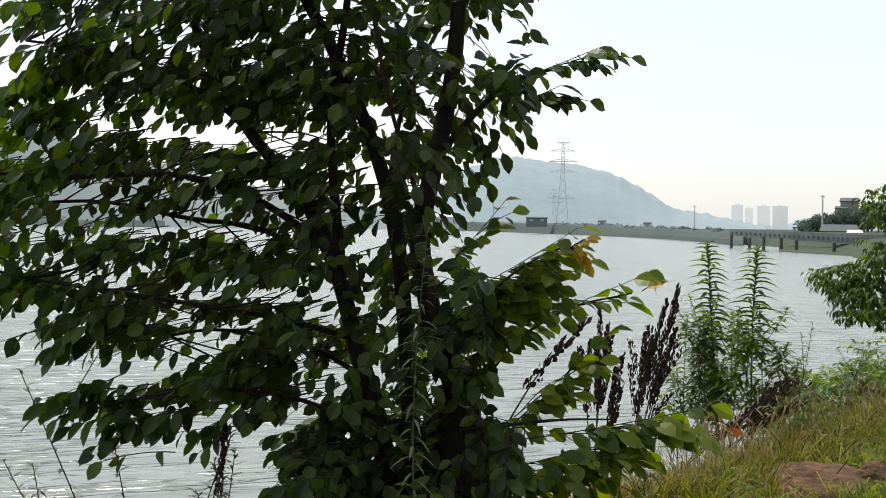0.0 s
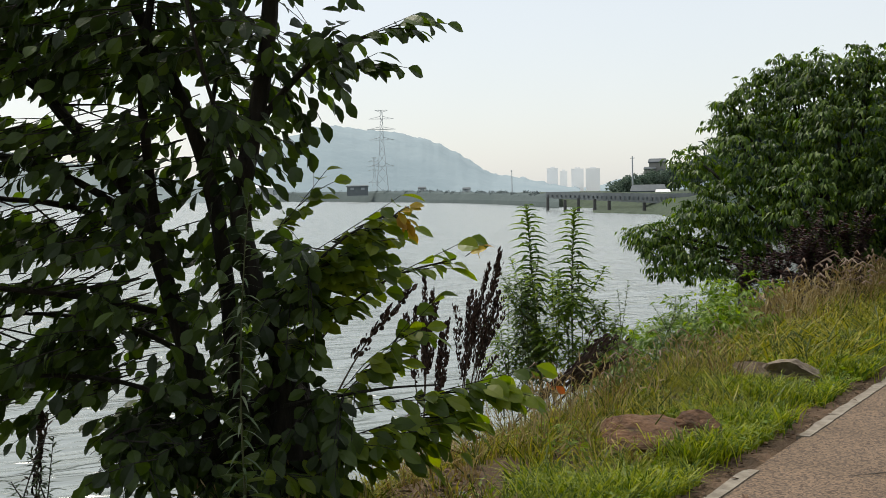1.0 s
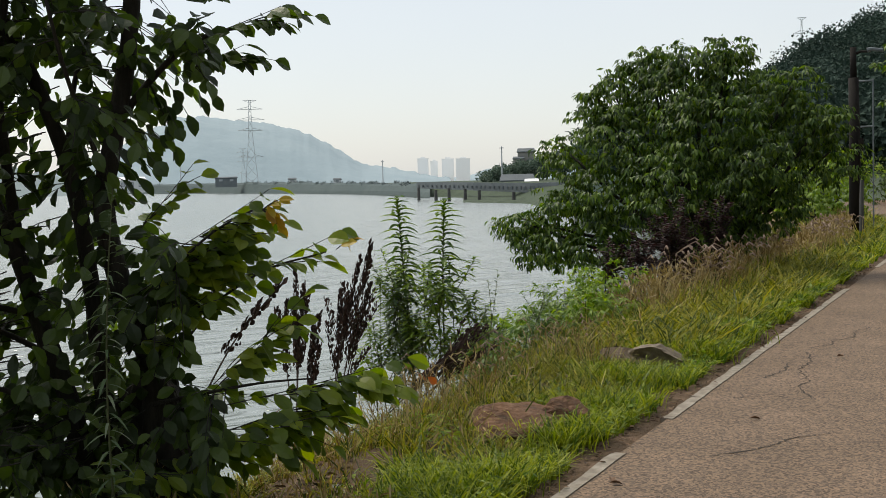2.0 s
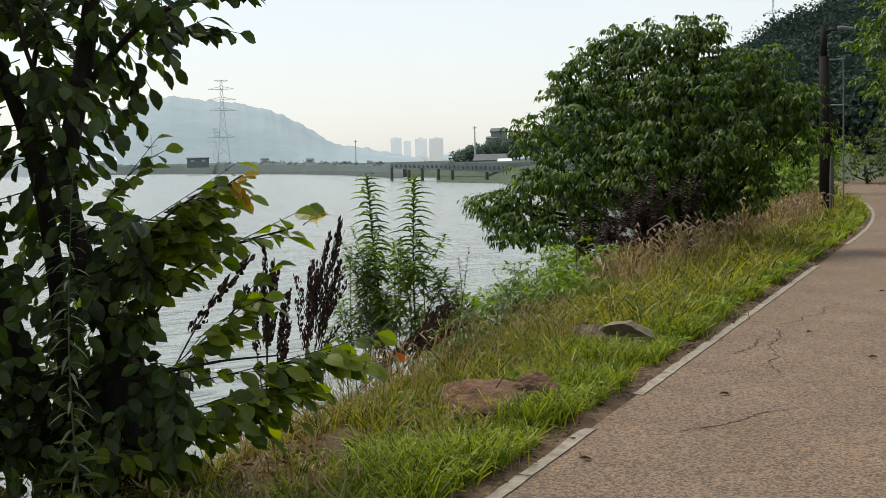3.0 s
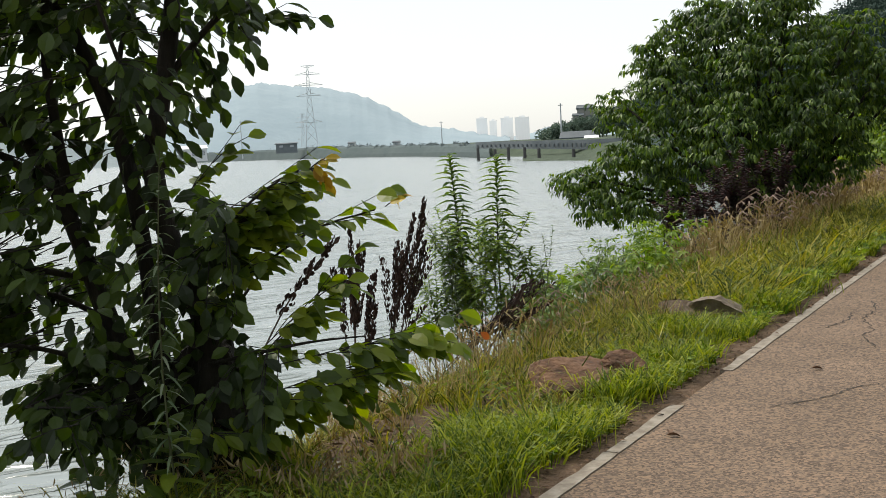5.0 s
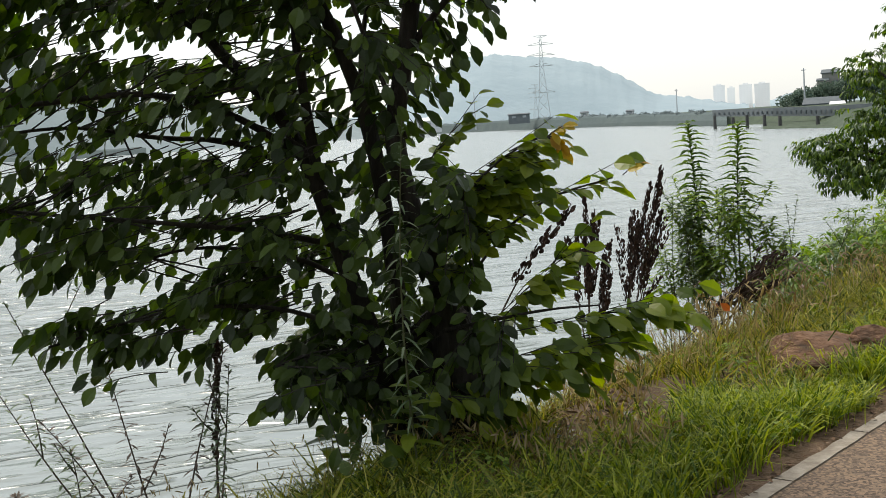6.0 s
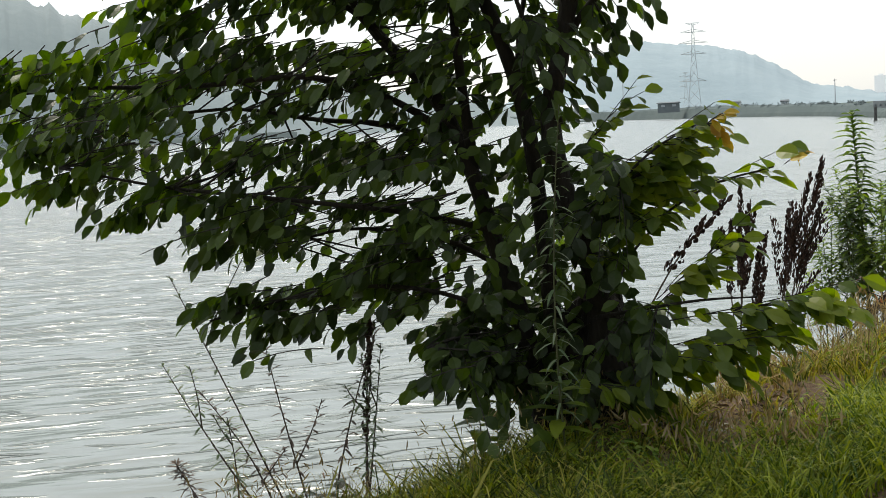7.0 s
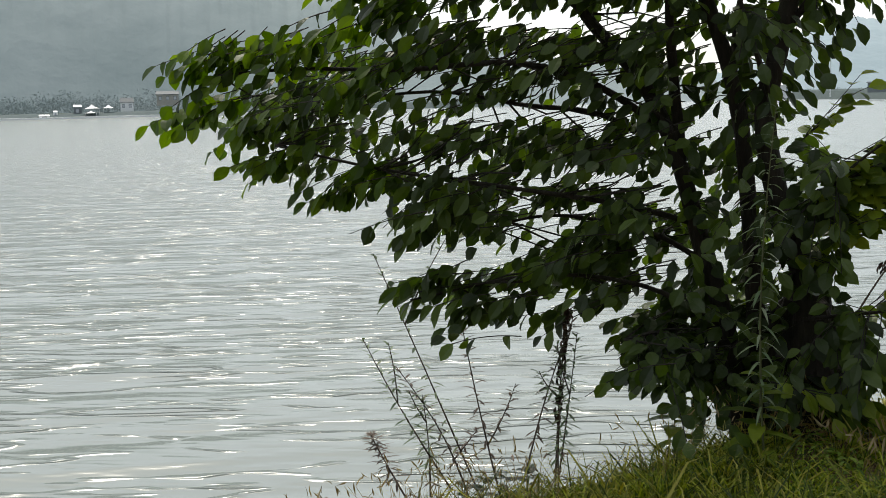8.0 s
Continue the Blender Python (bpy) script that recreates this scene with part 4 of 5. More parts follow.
    shade_lump.to_mesh(me)
    shade_lump.free()
    me.materials.append(M_BARK)
    new("shade_lump", me).parent = tree
    # low skirt of leaves round the stems
    for i in range(60):
        ang = rnd.uniform(0, 2 * math.pi)
        a = tree_frame(rnd.uniform(-.2, .35), rnd.uniform(.0, .35), rnd.uniform(.05, .6))
        b = a + Vector((math.cos(ang), math.sin(ang), rnd.uniform(-.4, .35))) * rnd.uniform(.15, .32)
        if b.z > 0.0:
            leafy_twig(a, b, .3, main)
    for i in range(75):
        a = tree_frame(rnd.uniform(.05, .45), rnd.uniform(.05, .4), rnd.uniform(.1, .6))
        ang = rnd.uniform(0, 2 * math.pi)
        b = a + Vector((math.cos(ang), math.sin(ang), rnd.uniform(-.3, .3))) * rnd.uniform(.15, .3)
        if b.z > .02:
            leafy_twig(a, b, .3, main)
    # far-reaching boughs seen against the water, left as long leafy sprays
    # the outermost ones get a lighter green painted as sunlit
    bough = ([], [], [], [], [])
    for s, d, z in ((-2.84, -.4, 1.84), (-2.6, -.35, 1.84), (-2.3, -.4, 1.86), (-2.88, -.35, 1.6), (-2.62, -.4, 1.5), (-2.45, -.45, 1.36), (-2.1, -.45, 1.24), (-1.74, -.3, .73), (-1.5, -.3, .64), (-.62, -.3, .42), (-.5, -.25, .38), (-2.05, -.2, 2.2), (-1.85, -.1, 2.3), (-2.0, -.15, 2.06), (-1.6, -.2, 2.32), (-1.6, -.5, 1.08), (-1.95, -.5, 1.75)):
        for k in range(7):
            a = tree_frame(s + rnd.uniform(.3, .6), d + rnd.uniform(-.15, .2), z + rnd.uniform(.0, .16))
            b = tree_frame(s + rnd.uniform(0, .25), d + rnd.uniform(-.12, .12), z + rnd.uniform(-.06, .06))
            leafy_twig(a, b, .14, bough if s < -1.9 else main, step=.045, size=.105)
    # sprays towards the bank, sunlight put into a lighter leaf colour
    light = ([], [], [], [], [])
    yellow = ([], [], [], [], [])
    red = ([], [], [], [], [])

    def put_leaves(data, mt, lab):
        b = Bag()
        b.leaves(data[0], data[1], data[2], np.array(data[3]), np.array(data[4]), fold=.12, curl=.25)
        tagged(b.put("leaf_spray", mt, tree, lab), kind="stuff")

    def spray(tip, back, n, wide, out, step=.048, size=.115):
        own = out is light
        if own:
            out = ([], [], [], [], [])
        tip = tree_frame(*tip)
        root = tree_frame(*back)
        leafy_twig(root, tip, -.05, out, step=step, size=size * .95, bare=.1, hang=.6)
        for k in range(n):
            f = rnd.uniform(.05, .7)
            a = root.lerp(tip, f)
            b = a + (tip - root).normalized() * rnd.uniform(.12, .3) + Vector((rnd.uniform(-wide, wide), rnd.uniform(-wide, wide), rnd.uniform(-wide, wide * .5)))
            leafy_twig(a, b, .2, out, step=step, size=size * .9, hang=.6)
        if own:
            put_leaves(out, M_LEAF_LIGHT, "green leaves, sunlight painted in as a lighter colour")
    spray((1.15, -.1, 1.29), (.3, -.15, 1.0), 5, .05, light, .062, .14)
    spray((.98, -.2, 1.04), (.5, -.25, .66), 7, .08, light, .055, .13)
    spray((.8, -.2, .86), (.4, -.25, .55), 8, .1, light, .055, .125)
    spray((1.42, -.3, .68), (.5, -.3, .56), 12, .08, light, .052, .13)
    spray((1.22, -.3, .6), (.5, -.4, .46), 10, .1, light, .052, .13)
    spray((1.0, -.4, .5), (.35, -.4, .4), 10, .12, light, .052, .125)
    spray((.8, -.2, 1.52), (.2, -.2, 1.2), 16, .11, light, .05, .115)
    spray((.72, -.25, 1.4), (.15, -.2, 1.08), 16, .12, light, .05, .115)
    spray((.62, -.25, 1.26), (.15, -.2, 1.0), 14, .12, light, .05, .115)
    spray((.46, -.1, 1.66), (.2, -.15, 1.38), 4, .05, light, .05, .1)
    spray((.55, -.3, 1.1), (.15, -.2, .85), 9, .1, light, .055, .12)
    spray((.8, -.35, .4), (.25, -.3, .34), 10, .12, light, .052, .12)
    spray((.5, -.4, .24), (.05, -.4, .34), 6, .1, light, .055, .12)
    spray((.9, -.1, 2.4), (.5, -.1, 2.26), 5, .04, main)
    spray((.72, -.1, 2.22), (.4, -.1, 2.1), 5, .05, main)
    for i in range(5):
        leafy_twig(tree_frame(.74, -.34, 1.46), tree_frame(.84 + rnd.uniform(-.06, .04), -.36, 1.5 + rnd.uniform(-.1, .06)), .2, yellow, step=.07, size=.072)
    leafy_twig(tree_frame(1.13, -.1, 1.25), tree_frame(1.2, -.1, 1.3), 0, yellow, step=.05, size=.08)
    leafy_twig(tree_frame(1.44, -.3, .66), tree_frame(1.52, -.3, .64), .2, red, step=.05, size=.06)
    put_leaves(bough, M_LEAF_MID, "green leaves over the water, painted lighter as sunlit")
    put_leaves(yellow, M_LEAF_YELLOW, "yellow autumn leaves")
    put_leaves(red, M_LEAF_RED, "dry red leaves")
    crown = Bag()
    crown.leaves(P, D, N, np.array(L), np.array(W), fold=.12, curl=.3)
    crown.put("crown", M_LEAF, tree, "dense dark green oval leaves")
    tagged(twigs.put("fine_twig", M_BARK, tree), kind="stuff")


# ---- the rounded tree further along the bank ----
def build_bank_tree(name, base, lobes, leaf, width, count, label, mat, seed, height, droop=.6, limbs_n=9):
    """Spreading tree: forked stem, limbs into each lobe, leaves in drooping tufts on the lobes' shells."""
    rnd = random.Random(seed)
    rs = np.random.RandomState(seed)
    base = Vector(base)
    tree = thing(name, base, label, "tree", "trees by the path")
    b = Bag()
    b.tube(curve_through([base - Vector((0, 0, .2)), base + Vector((.05, .05, height * .18)), base + Vector((-.05, .1, height * .4))], 5), height * .035, height * .02, 9, .08, rnd)
    b.put("trunk", M_BARK, tree, smooth=True)
    total = sum(r ** 2 for *_, r in lobes)
    crown = Bag()
    for lx, ly, lz, r in lobes:
        c = base + Vector((lx, ly, lz))
        g = Bag()
        s = base + Vector((0, 0, height * rnd.uniform(.12, .35)))
        g.tube(curve_through([s, s.lerp(c, .5) + Vector((0, 0, -.1 * r)), c + Vector((0, 0, r * .3))], 4), height * .013, height * .004, 6, .06, rnd)
        g.put("limb", M_BARK, tree, smooth=True)
        tufts = max(16, int(count * r ** 2 / total / 11))
        for _ in range(tufts):
            u = Vector(rs.normal(size=3)).normalized()
            q = c + Vector((u.x * r, u.y * r, u.z * r * .8)) * rs.uniform(.45, 1.1)
            if noise.noise(q * (1.6 / max(r, .5))) < -.28:
                continue
            n = 11
            out = unit(np.array([u.x, u.y, max(u.z, -.2)]) + rs.normal(size=(n, 3)) * .75)
            Pp = np.array(q) + out * rs.uniform(0, .12, (n, 1)) * r * .6 + np.array([u.x, u.y, 0]) * rs.uniform(-.1, .18, (n, 1))
            Dd = out * np.array([1, 1, .5]) + np.array([0, 0, -droop]) * rs.uniform(.4, 1.9, (n, 1))
            Nn = np.array([u.x * .4, u.y * .4, 1.0]) + rs.normal(size=(n, 3)) * .35
            crown.leaves(Pp, Dd, Nn, leaf * rs.uniform(.6, 1.2, n), width * rs.uniform(.7, 1.2, n), fold=.12, curl=.4, shape=(.8, 1.0, .6))
    crown.put("crown", mat, tree)
    return tree


# ---- herbs, weeds and grass ----
def herb(name, base, top, label, category, mat, stem_mat, leaf=.09, width=.013, n=70, seed=0, group="", start=.15, spread=.5, branch=0, stem_r=.005, lift=0.0, fold=.04):
    """An upright stalk with narrow leaves all round it, longest at mid-height, with side shoots."""
    rnd = random.Random(seed)
    base, top = Vector(base), Vector(top)
    p = thing(name, base, label, category, group)
    bow = Vector((rnd.uniform(-.04, .04), rnd.uniform(-.04, .04), 0))
    stalks = [(base, top, n, 1.0, bow)]
    for k in range(branch):
        f = rnd.randrange(2, 6) / 7
        a = base.lerp(top, f) + bow * math.sin(math.pi * f)
        ang = rnd.uniform(0, 6.28)
        h = (top - base).length
        stalks.append((a, a + Vector((math.cos(ang) * .16 * h, math.sin(ang) * .16 * h, h * rnd.uniform(.2, .4))), n // 2, .8, Vector((rnd.uniform(-.02, .02), rnd.uniform(-.02, .02), 0))))
    P, D, N, L, W = [], [], [], [], []
    main_stem = None
    for a, b, cnt, sc, bend in stalks:
        st = Bag()
        path = [a.lerp(b, i / 7) + bend * math.sin(math.pi * i / 7) for i in range(8)]
        st.tube(path, stem_r * sc, stem_r * .35, 5)
        if main_stem is None:
            main_stem = st.put("stem", stem_mat, p)
        else:
            st.put("side_shoot", stem_mat, main_stem)
        ang = rnd.uniform(0, 6.28)
        for i in range(cnt):
            f = start + (1 - start) * i / cnt
            k = f * 7
            j = min(6, int(k))
            q = path[j].lerp(path[j + 1], k - j)
            ang += 2.4
            up = .25 + lift + .6 * f ** 3 - .2 * (1 - f)
            P.append(tuple(q))
            D.append((math.cos(ang), math.sin(ang), up + rnd.uniform(-.2, .2)))
            N.append((-math.cos(ang) * up, -math.sin(ang) * up, 1))
            env = (.75 + .35 * math.sin(math.pi * min(1, f * 1.02))) * (1 if f < .94 else 1 - 8 * (f - .94))
            L.append(leaf * max(.25, env) * rnd.uniform(.75, 1.2) * sc)
            W.append(width * rnd.uniform(.8, 1.2))
    lb = Bag()
    lb.leaves(P, D, N, np.array(L), np.array(W), fold=fold, curl=spread, shape=(.85, 1, .65))
    lb.put("leaves", mat, p)
    return p


def seed_plume(base, top, label, radius, n, mat, seed, width=.012, branches=0):
    """A dried seed head: a stalk packed with short upright tufts."""
    rnd = random.Random(seed)
    base, top = Vector(base), Vector(top)
    p = thing("dried_weed", base, label, "dried weed", "dried weeds on the bank")
    st = Bag()
    path = curve_through([base, base.lerp(top, .5) + Vector((rnd.uniform(-.05, .05), 0, .03)), top], 6)
    st.tube(path, .006, .003, 5)
    P, D, N, L, W = [], [], [], [], []
    axis = (top - base).normalized()
    spikes = []
    for k in range(branches):
        f = rnd.uniform(.3, .8)
        a = base.lerp(top, f)
        ang = rnd.uniform(0, 6.28)
        b = a + axis * rnd.uniform(.2, .36) + Vector((math.cos(ang), math.sin(ang), 0)) * rnd.uniform(.05, .13)
        st.tube([a, a.lerp(b, .5), b], .004, .002, 4)
        spikes.append((a, b))
    for i in range(n * (2 if spikes else 1)):
        if spikes and i % 2:
            a, b = rnd.choice(spikes)
            f = rnd.uniform(.1, 1)
            q = a.lerp(b, f)
            ang = rnd.uniform(0, 6.28)
            P.append((q.x + math.cos(ang) * .014, q.y + math.sin(ang) * .014, q.z))
            D.append((axis.x + math.cos(ang) * .6, axis.y + math.sin(ang) * .6, axis.z + rnd.uniform(-.2, .5)))
            N.append((math.cos(ang), math.sin(ang), .5))
            L.append(rnd.uniform(.02, .05))
            W.append(width * rnd.uniform(.6, 1.3))
            continue
        f = rnd.uniform(.28, 1) ** .8
        k = f * (len(path) - 1)
        j = min(len(path) - 2, int(k))
        q = path[j].lerp(path[j + 1], k - j)
        ang = rnd.uniform(0, 6.28)
        r = radius * (1.1 - f) * rnd.uniform(.2, 1)
        P.append((q.x + math.cos(ang) * r, q.y + math.sin(ang) * r, q.z + rnd.uniform(-.02, .02)))
        D.append((axis.x + math.cos(ang) * .5, axis.y + math.sin(ang) * .5, axis.z + rnd.uniform(-.2, .5)))
        N.append((math.cos(ang), math.sin(ang), .5))
        L.append(rnd.uniform(.02, .055))
        W.append(width * rnd.uniform(.6, 1.4))
    st.put("stem", M_STEM_DRY, p)
    s = Bag()
    s.leaves(P, D, N, np.array(L), np.array(W), fold=.3, curl=.2)
    tagged(s.put("seed_head", mat, p), kind="stuff")


def vnoise(x, y, s, seed=0):
    return np.sin(x * s + seed) * np.cos(y * s * 1.13 + seed * 2) + .5 * np.sin(x * s * 2.3 + y * s * 1.9 + seed) + .25 * np.sin(x * s * 5.1 - y * s * 4.3)


def blades(name, pts, heights, widths, lean, label, mat, seed, clump=22):
    """Grass: each blade tapers through two bends. pts n x 2 on the ground."""
    rs = np.random.RandomState(seed)
    n = len(pts)
    x, y = pts[:, 0], pts[:, 1]
    z = ground_z(x, y) - .01
    # blades gather in tufts and lean out of them
    if clump > 1:
        c = pts[rs.randint(0, n, max(1, n // clump))][rs.randint(0, max(1, n // clump), n)]
        off = rs.normal(0, 1, (n, 2)) * (heights * .28)[:, None]
        moved = c + off
        ok = (line_x(moved[:, 1]) - moved[:, 0]) > .14
        x, y = np.where(ok, moved[:, 0], x), np.where(ok, moved[:, 1], y)
        z = ground_z(x, y) - .01
        a = np.where(ok, np.arctan2(off[:, 1], off[:, 0]), rs.uniform(0, 2 * np.pi, n)) + rs.normal(0, .5, n)
        heights = heights * (.7 + .6 * np.abs(np.sin(c[:, 0] * 37.3 + c[:, 1] * 61.7)))
    else:
        a = rs.uniform(0, 2 * np.pi, n)
    dx, dy = np.cos(a), np.sin(a)
    b = rs.uniform(0, 2 * np.pi, n)
    sx, sy = np.cos(b) * widths / 2, np.sin(b) * widths / 2
    ln = heights * lean * rs.uniform(.3, 1.3, n)
    V = np.zeros((n, 7, 3))
    for k, (f, w) in enumerate(((0, .8), (.45, 1.0), (.8, .7))):
        off = ln * f ** 2
        hz = z + heights * (f - .12 * lean * f * f)
        V[:, 2 * k] = np.stack([x + dx * off - sx * w, y + dy * off - sy * w, hz], 1)
        V[:, 2 * k + 1] = np.stack([x + dx * off + sx * w, y + dy * off + sy * w, hz], 1)
    V[:, 6] = np.stack([x + dx * ln * 1.2, y + dy * ln * 1.2, z + heights * (1 - .35 * np.minimum(lean, 1.5))], 1)
    base = np.arange(n)[:, None] * 7
    F = np.concatenate([base + np.array([0, 1, 3, 2]), base + np.array([2, 3, 5, 4])]).tolist() + (base + np.array([4, 5, 6])).tolist()
    ob = piece(name, V.reshape(-1, 3), F, mat)
    tagged(ob, label, "grass", kind="stuff")


def strip_points(rs, n, y0, y1, d0, d1, keep=None):
    y = rs.uniform(y0, y1, n)
    x = line_x(y) - rs.uniform(d0, d1, n)
    pts = np.stack([x, y], 1)
    if keep is not None:
        pts = pts[keep(x, y, line_x(y) - x)]
    for cx, cy, r in ((-2.72, 6.36, .3), (-2.46, 6.5, .17), (-2.84, 8.93, .24), (-2.56, 9.05, .24)):
        pts = pts[np.hypot(pts[:, 0] - cx, (pts[:, 1] - cy) * 1.4) > r * rs.uniform(.75, 1.15, len(pts))]
    return pts


def build_grass():
    rs = np.random.RandomState(21)
    # short bright verge
    edge = lambda x, y, d: d > .16 + .09 * vnoise(x, y, 4.0)
    tuft = lambda x, y, d: (d > .16 + .09 * vnoise(x, y, 4.0)) & (vnoise(x, y, 3.2, 3) > -.25 + .5 * (d - .5))
    groups = []
    for n, y0, y1 in ((34000, .8, 9.5), (26000, 9.5, 20), (16000, 20, 44)):
        groups.append(strip_points(rs, n, y0, y1, .08, .95 if y0 < 20 else 1.6, tuft))
    for pts, w, hm in zip(groups, (.0075, .013, .022), (.11, .125, .15)):
        blades("verge_grass", pts, hm * rs.uniform(.5, 1.5, len(pts)), w * rs.uniform(.5, 1.2, len(pts)) * np.where(rs.uniform(size=len(pts)) < .3, 1.9, 1.0), 1.0, "bright green short grass along the path edge", M_GRASS, rs.randint(999))
    # lush tufts by the edging
    tp = []
    for cx, cy, r, n in ((-2.38, 4.15, .18, 380), (-2.3, 3.7, .18, 340), (-2.32, 4.5, .14, 300), (-2.6, 3.9, .2, 260), (-2.5, 4.95, .16, 420), (-2.35, 5.25, .16, 420), (-2.62, 4.75, .18, 360), (-2.4, 6.15, .14, 360), (-2.3, 6.35, .1, 260), (-2.42, 7.3, .2, 380), (-2.5, 8.2, .22, 420), (-2.38, 9.6, .2, 300), (-2.4, 10.8, .25, 300)):
        tp.append(np.stack([cx + rs.normal(0, r * .6, n), cy + rs.normal(0, r * .6, n)], 1))
    tp = np.concatenate(tp)
    blades("grass_tuft", tp, .22 * rs.uniform(.45, 1.25, len(tp)), .008 * rs.uniform(.7, 1.3, len(tp)), .75, "lush bright green grass tufts beside the edging", M_GRASS, 77, 1)
    # olive sward of the bank
    thin = lambda x, y: ((x + 3.2) ** 2 / .62 + (y - 4.75) ** 2 / 1.1 < 1) & (vnoise(x, y, 7, 1) < .35)
    worn = lambda x, y, d: ~thin(x, y) & (vnoise(x, y, 2.2, 5) > -1.1) & (vnoise(x, y, 9.0, 7) > -.75)
    for n, y0, y1, d1, w, hm in ((42000, 1.0, 9.5, 2.6, .0065, .13), (28000, 9.5, 20, 2.8, .0115, .18), (14000, 20, 44, 3.4, .02, .19)):
        pts = strip_points(rs, n, y0, y1, .45, d1, worn)
        h = hm * rs.uniform(.5, 1.7, len(pts)) * (1 + .35 * vnoise(pts[:, 0], pts[:, 1], 1.7, 2))
        h *= np.interp(line_x(pts[:, 1]) - pts[:, 0], [.4, 1.4, 2.2], [.8, 1.15, 1.0]) * np.interp(pts[:, 1], [4.5, 6.5], [.6, 1.0])
        blades("bank_grass", pts, np.clip(h, .04, .7), w * rs.uniform(.5, 1.2, len(pts)) * np.where(rs.uniform(size=len(pts)) < .25, 1.9, 1.0), 1.0, "olive and yellowing grass on the bank", M_GRASS_OLIVE, rs.randint(999))
    # green sward towards the water's bend
    pts = strip_points(rs, 15000, .6, 4.6, .5, 2.3, lambda x, y, d: ~thin(x, y))
    blades("bank_grass", pts, .1 * rs.uniform(.5, 1.6, len(pts)), .008 * rs.uniform(.6, 1.3, len(pts)), .8, "dull green short grass on the bank", M_GRASS, 5)
    pts = strip_points(rs, 9000, -8, .8, .15, 2.6)
    blades("bank_grass", pts, .13 * rs.uniform(.5, 1.6, len(pts)), .012 * rs.uniform(.6, 1.3, len(pts)), .8, "green short grass on the bank behind", M_GRASS_OLIVE, 6)
    y = rs.uniform(-8, 20, 9000)
    pts = np.stack([line_x(y) + 3.5 + rs.uniform(0, 2.2, 9000) ** 1.2, y], 1)
    blades("verge_grass", pts, .13 * rs.uniform(.5, 1.6, len(pts)), .013 * rs.uniform(.6, 1.3, len(pts)), .8, "green grass on the landward verge of the path", M_GRASS_OLIVE, 7, 1)
    # small broad-leaved weeds among the verge grass
    for n, y0, y1, lf in ((5200, 3.5, 9.5, .05), (5200, 9.5, 20, .075)):
        pts = strip_points(rs, n, y0, y1, .15, 1.5, lambda x, y, d: vnoise(x, y, 2.7, 8) > .1 + .4 * d)
        m = len(pts)
        P = np.column_stack([pts, ground_z(pts[:, 0], pts[:, 1]) + rs.uniform(.02, .11, m)])
        b = Bag()
        b.leaves(P, np.column_stack([rs.normal(size=(m, 2)), rs.uniform(-.1, .6, m)]), np.column_stack([rs.normal(size=(m, 2)) * .5, np.ones(m)]), lf * rs.uniform(.6, 1.3, m), lf * .42 * rs.uniform(.7, 1.2, m))
        tagged(b.put("low_weeds", M_HERB), "small bright green broad-leaved weeds in the verge", "weeds", kind="stuff")
    # foxtail grass arching over with pale heads
    for n, y0, y1, d0, d1, h0, h1, k in ((230, 12.5, 20, 1.0, 2.6, .45, .8, 1.5), (110, 20, 27, .8, 1.9, .4, .7, 2.0), (70, 5.5, 10, .9, 2.3, .3, .5, .8), (60, 1.5, 3.4, 2.2, 3.1, .22, .4, .55)):
        pts = strip_points(rs, n, y0, y1, d0, d1)
        stalk, head = Bag(), Bag()
        for x, y in pts:
            z, h, a = float(ground_z(x, y)), rs.uniform(h0, h1), rs.uniform(0, 6.28)
            v = Vector((math.cos(a), math.sin(a), 0)) * h
            o = Vector((x, y, z))
            p = [o, o + v * .06 + Vector((0, 0, h * .55)), o + v * .16 + Vector((0, 0, h * .9)), o + v * .28 + Vector((0, 0, h)), o + v * .4 + Vector((0, 0, h * .94))]
            stalk.tube(p[:4], .0022 * k, .0016 * k, 3)
            head.tube([p[2].lerp(p[3], .5), p[3], p[4]], .009 * k, .004 * k, 5)
        tagged(stalk.put("grass_stalks", M_GRASS_DRY), "thin dry foxtail grass stalks on the bank", "grass", kind="stuff")
        tagged(head.put("seed_heads", M_FOXTAIL), "pale pinkish foxtail seed heads over the grass", "grass", kind="stuff")
    # dry seeding grass
    for n, y0, y1, d0, d1, hm, w in ((800, 5.8, 9.6, .8, 2.4, .32, .005), (2600, 11.5, 20, 1.3, 2.6, .45, .009), (1500, 20, 32, 1.1, 2.2, .38, .012), (500, 1.6, 4.2, 1.5, 2.3, .28, .003), (1100, 3.9, 5.9, .5, 1.8, .13, .005)):
        pts = strip_points(rs, n, y0, y1, d0, d1, lambda x, y, d: vnoise(x, y, 1.9, 4) > -.3)
        blades("dry_grass", pts, hm * rs.uniform(.5, 1.3, len(pts)), w * rs.uniform(.6, 1.3, len(pts)), .45, "tall dry tan seeding grass on the bank", M_GRASS_DRY, rs.randint(999))
        # seed tips
        m = min(len(pts), 1500)
        sel = pts[rs.permutation(len(pts))[:m]]
        z = ground_z(sel[:, 0], sel[:, 1]) + hm * rs.uniform(.6, 1.25, m)
        P = np.column_stack([sel + rs.normal(0, .03, (m, 2)), z])
        D = rs.normal(size=(m, 3)) * .4 + np.array([0, 0, .6])
        b = Bag()
        b.leaves(P, D, rs.normal(size=(m, 3)), w * 14 * rs.uniform(.6, 1.3, m), w * 2.2, fold=.3)
        tagged(b.put("seed_heads", M_GRASS_DRY), "pale dry seed heads over the grass", "grass", kind="stuff")


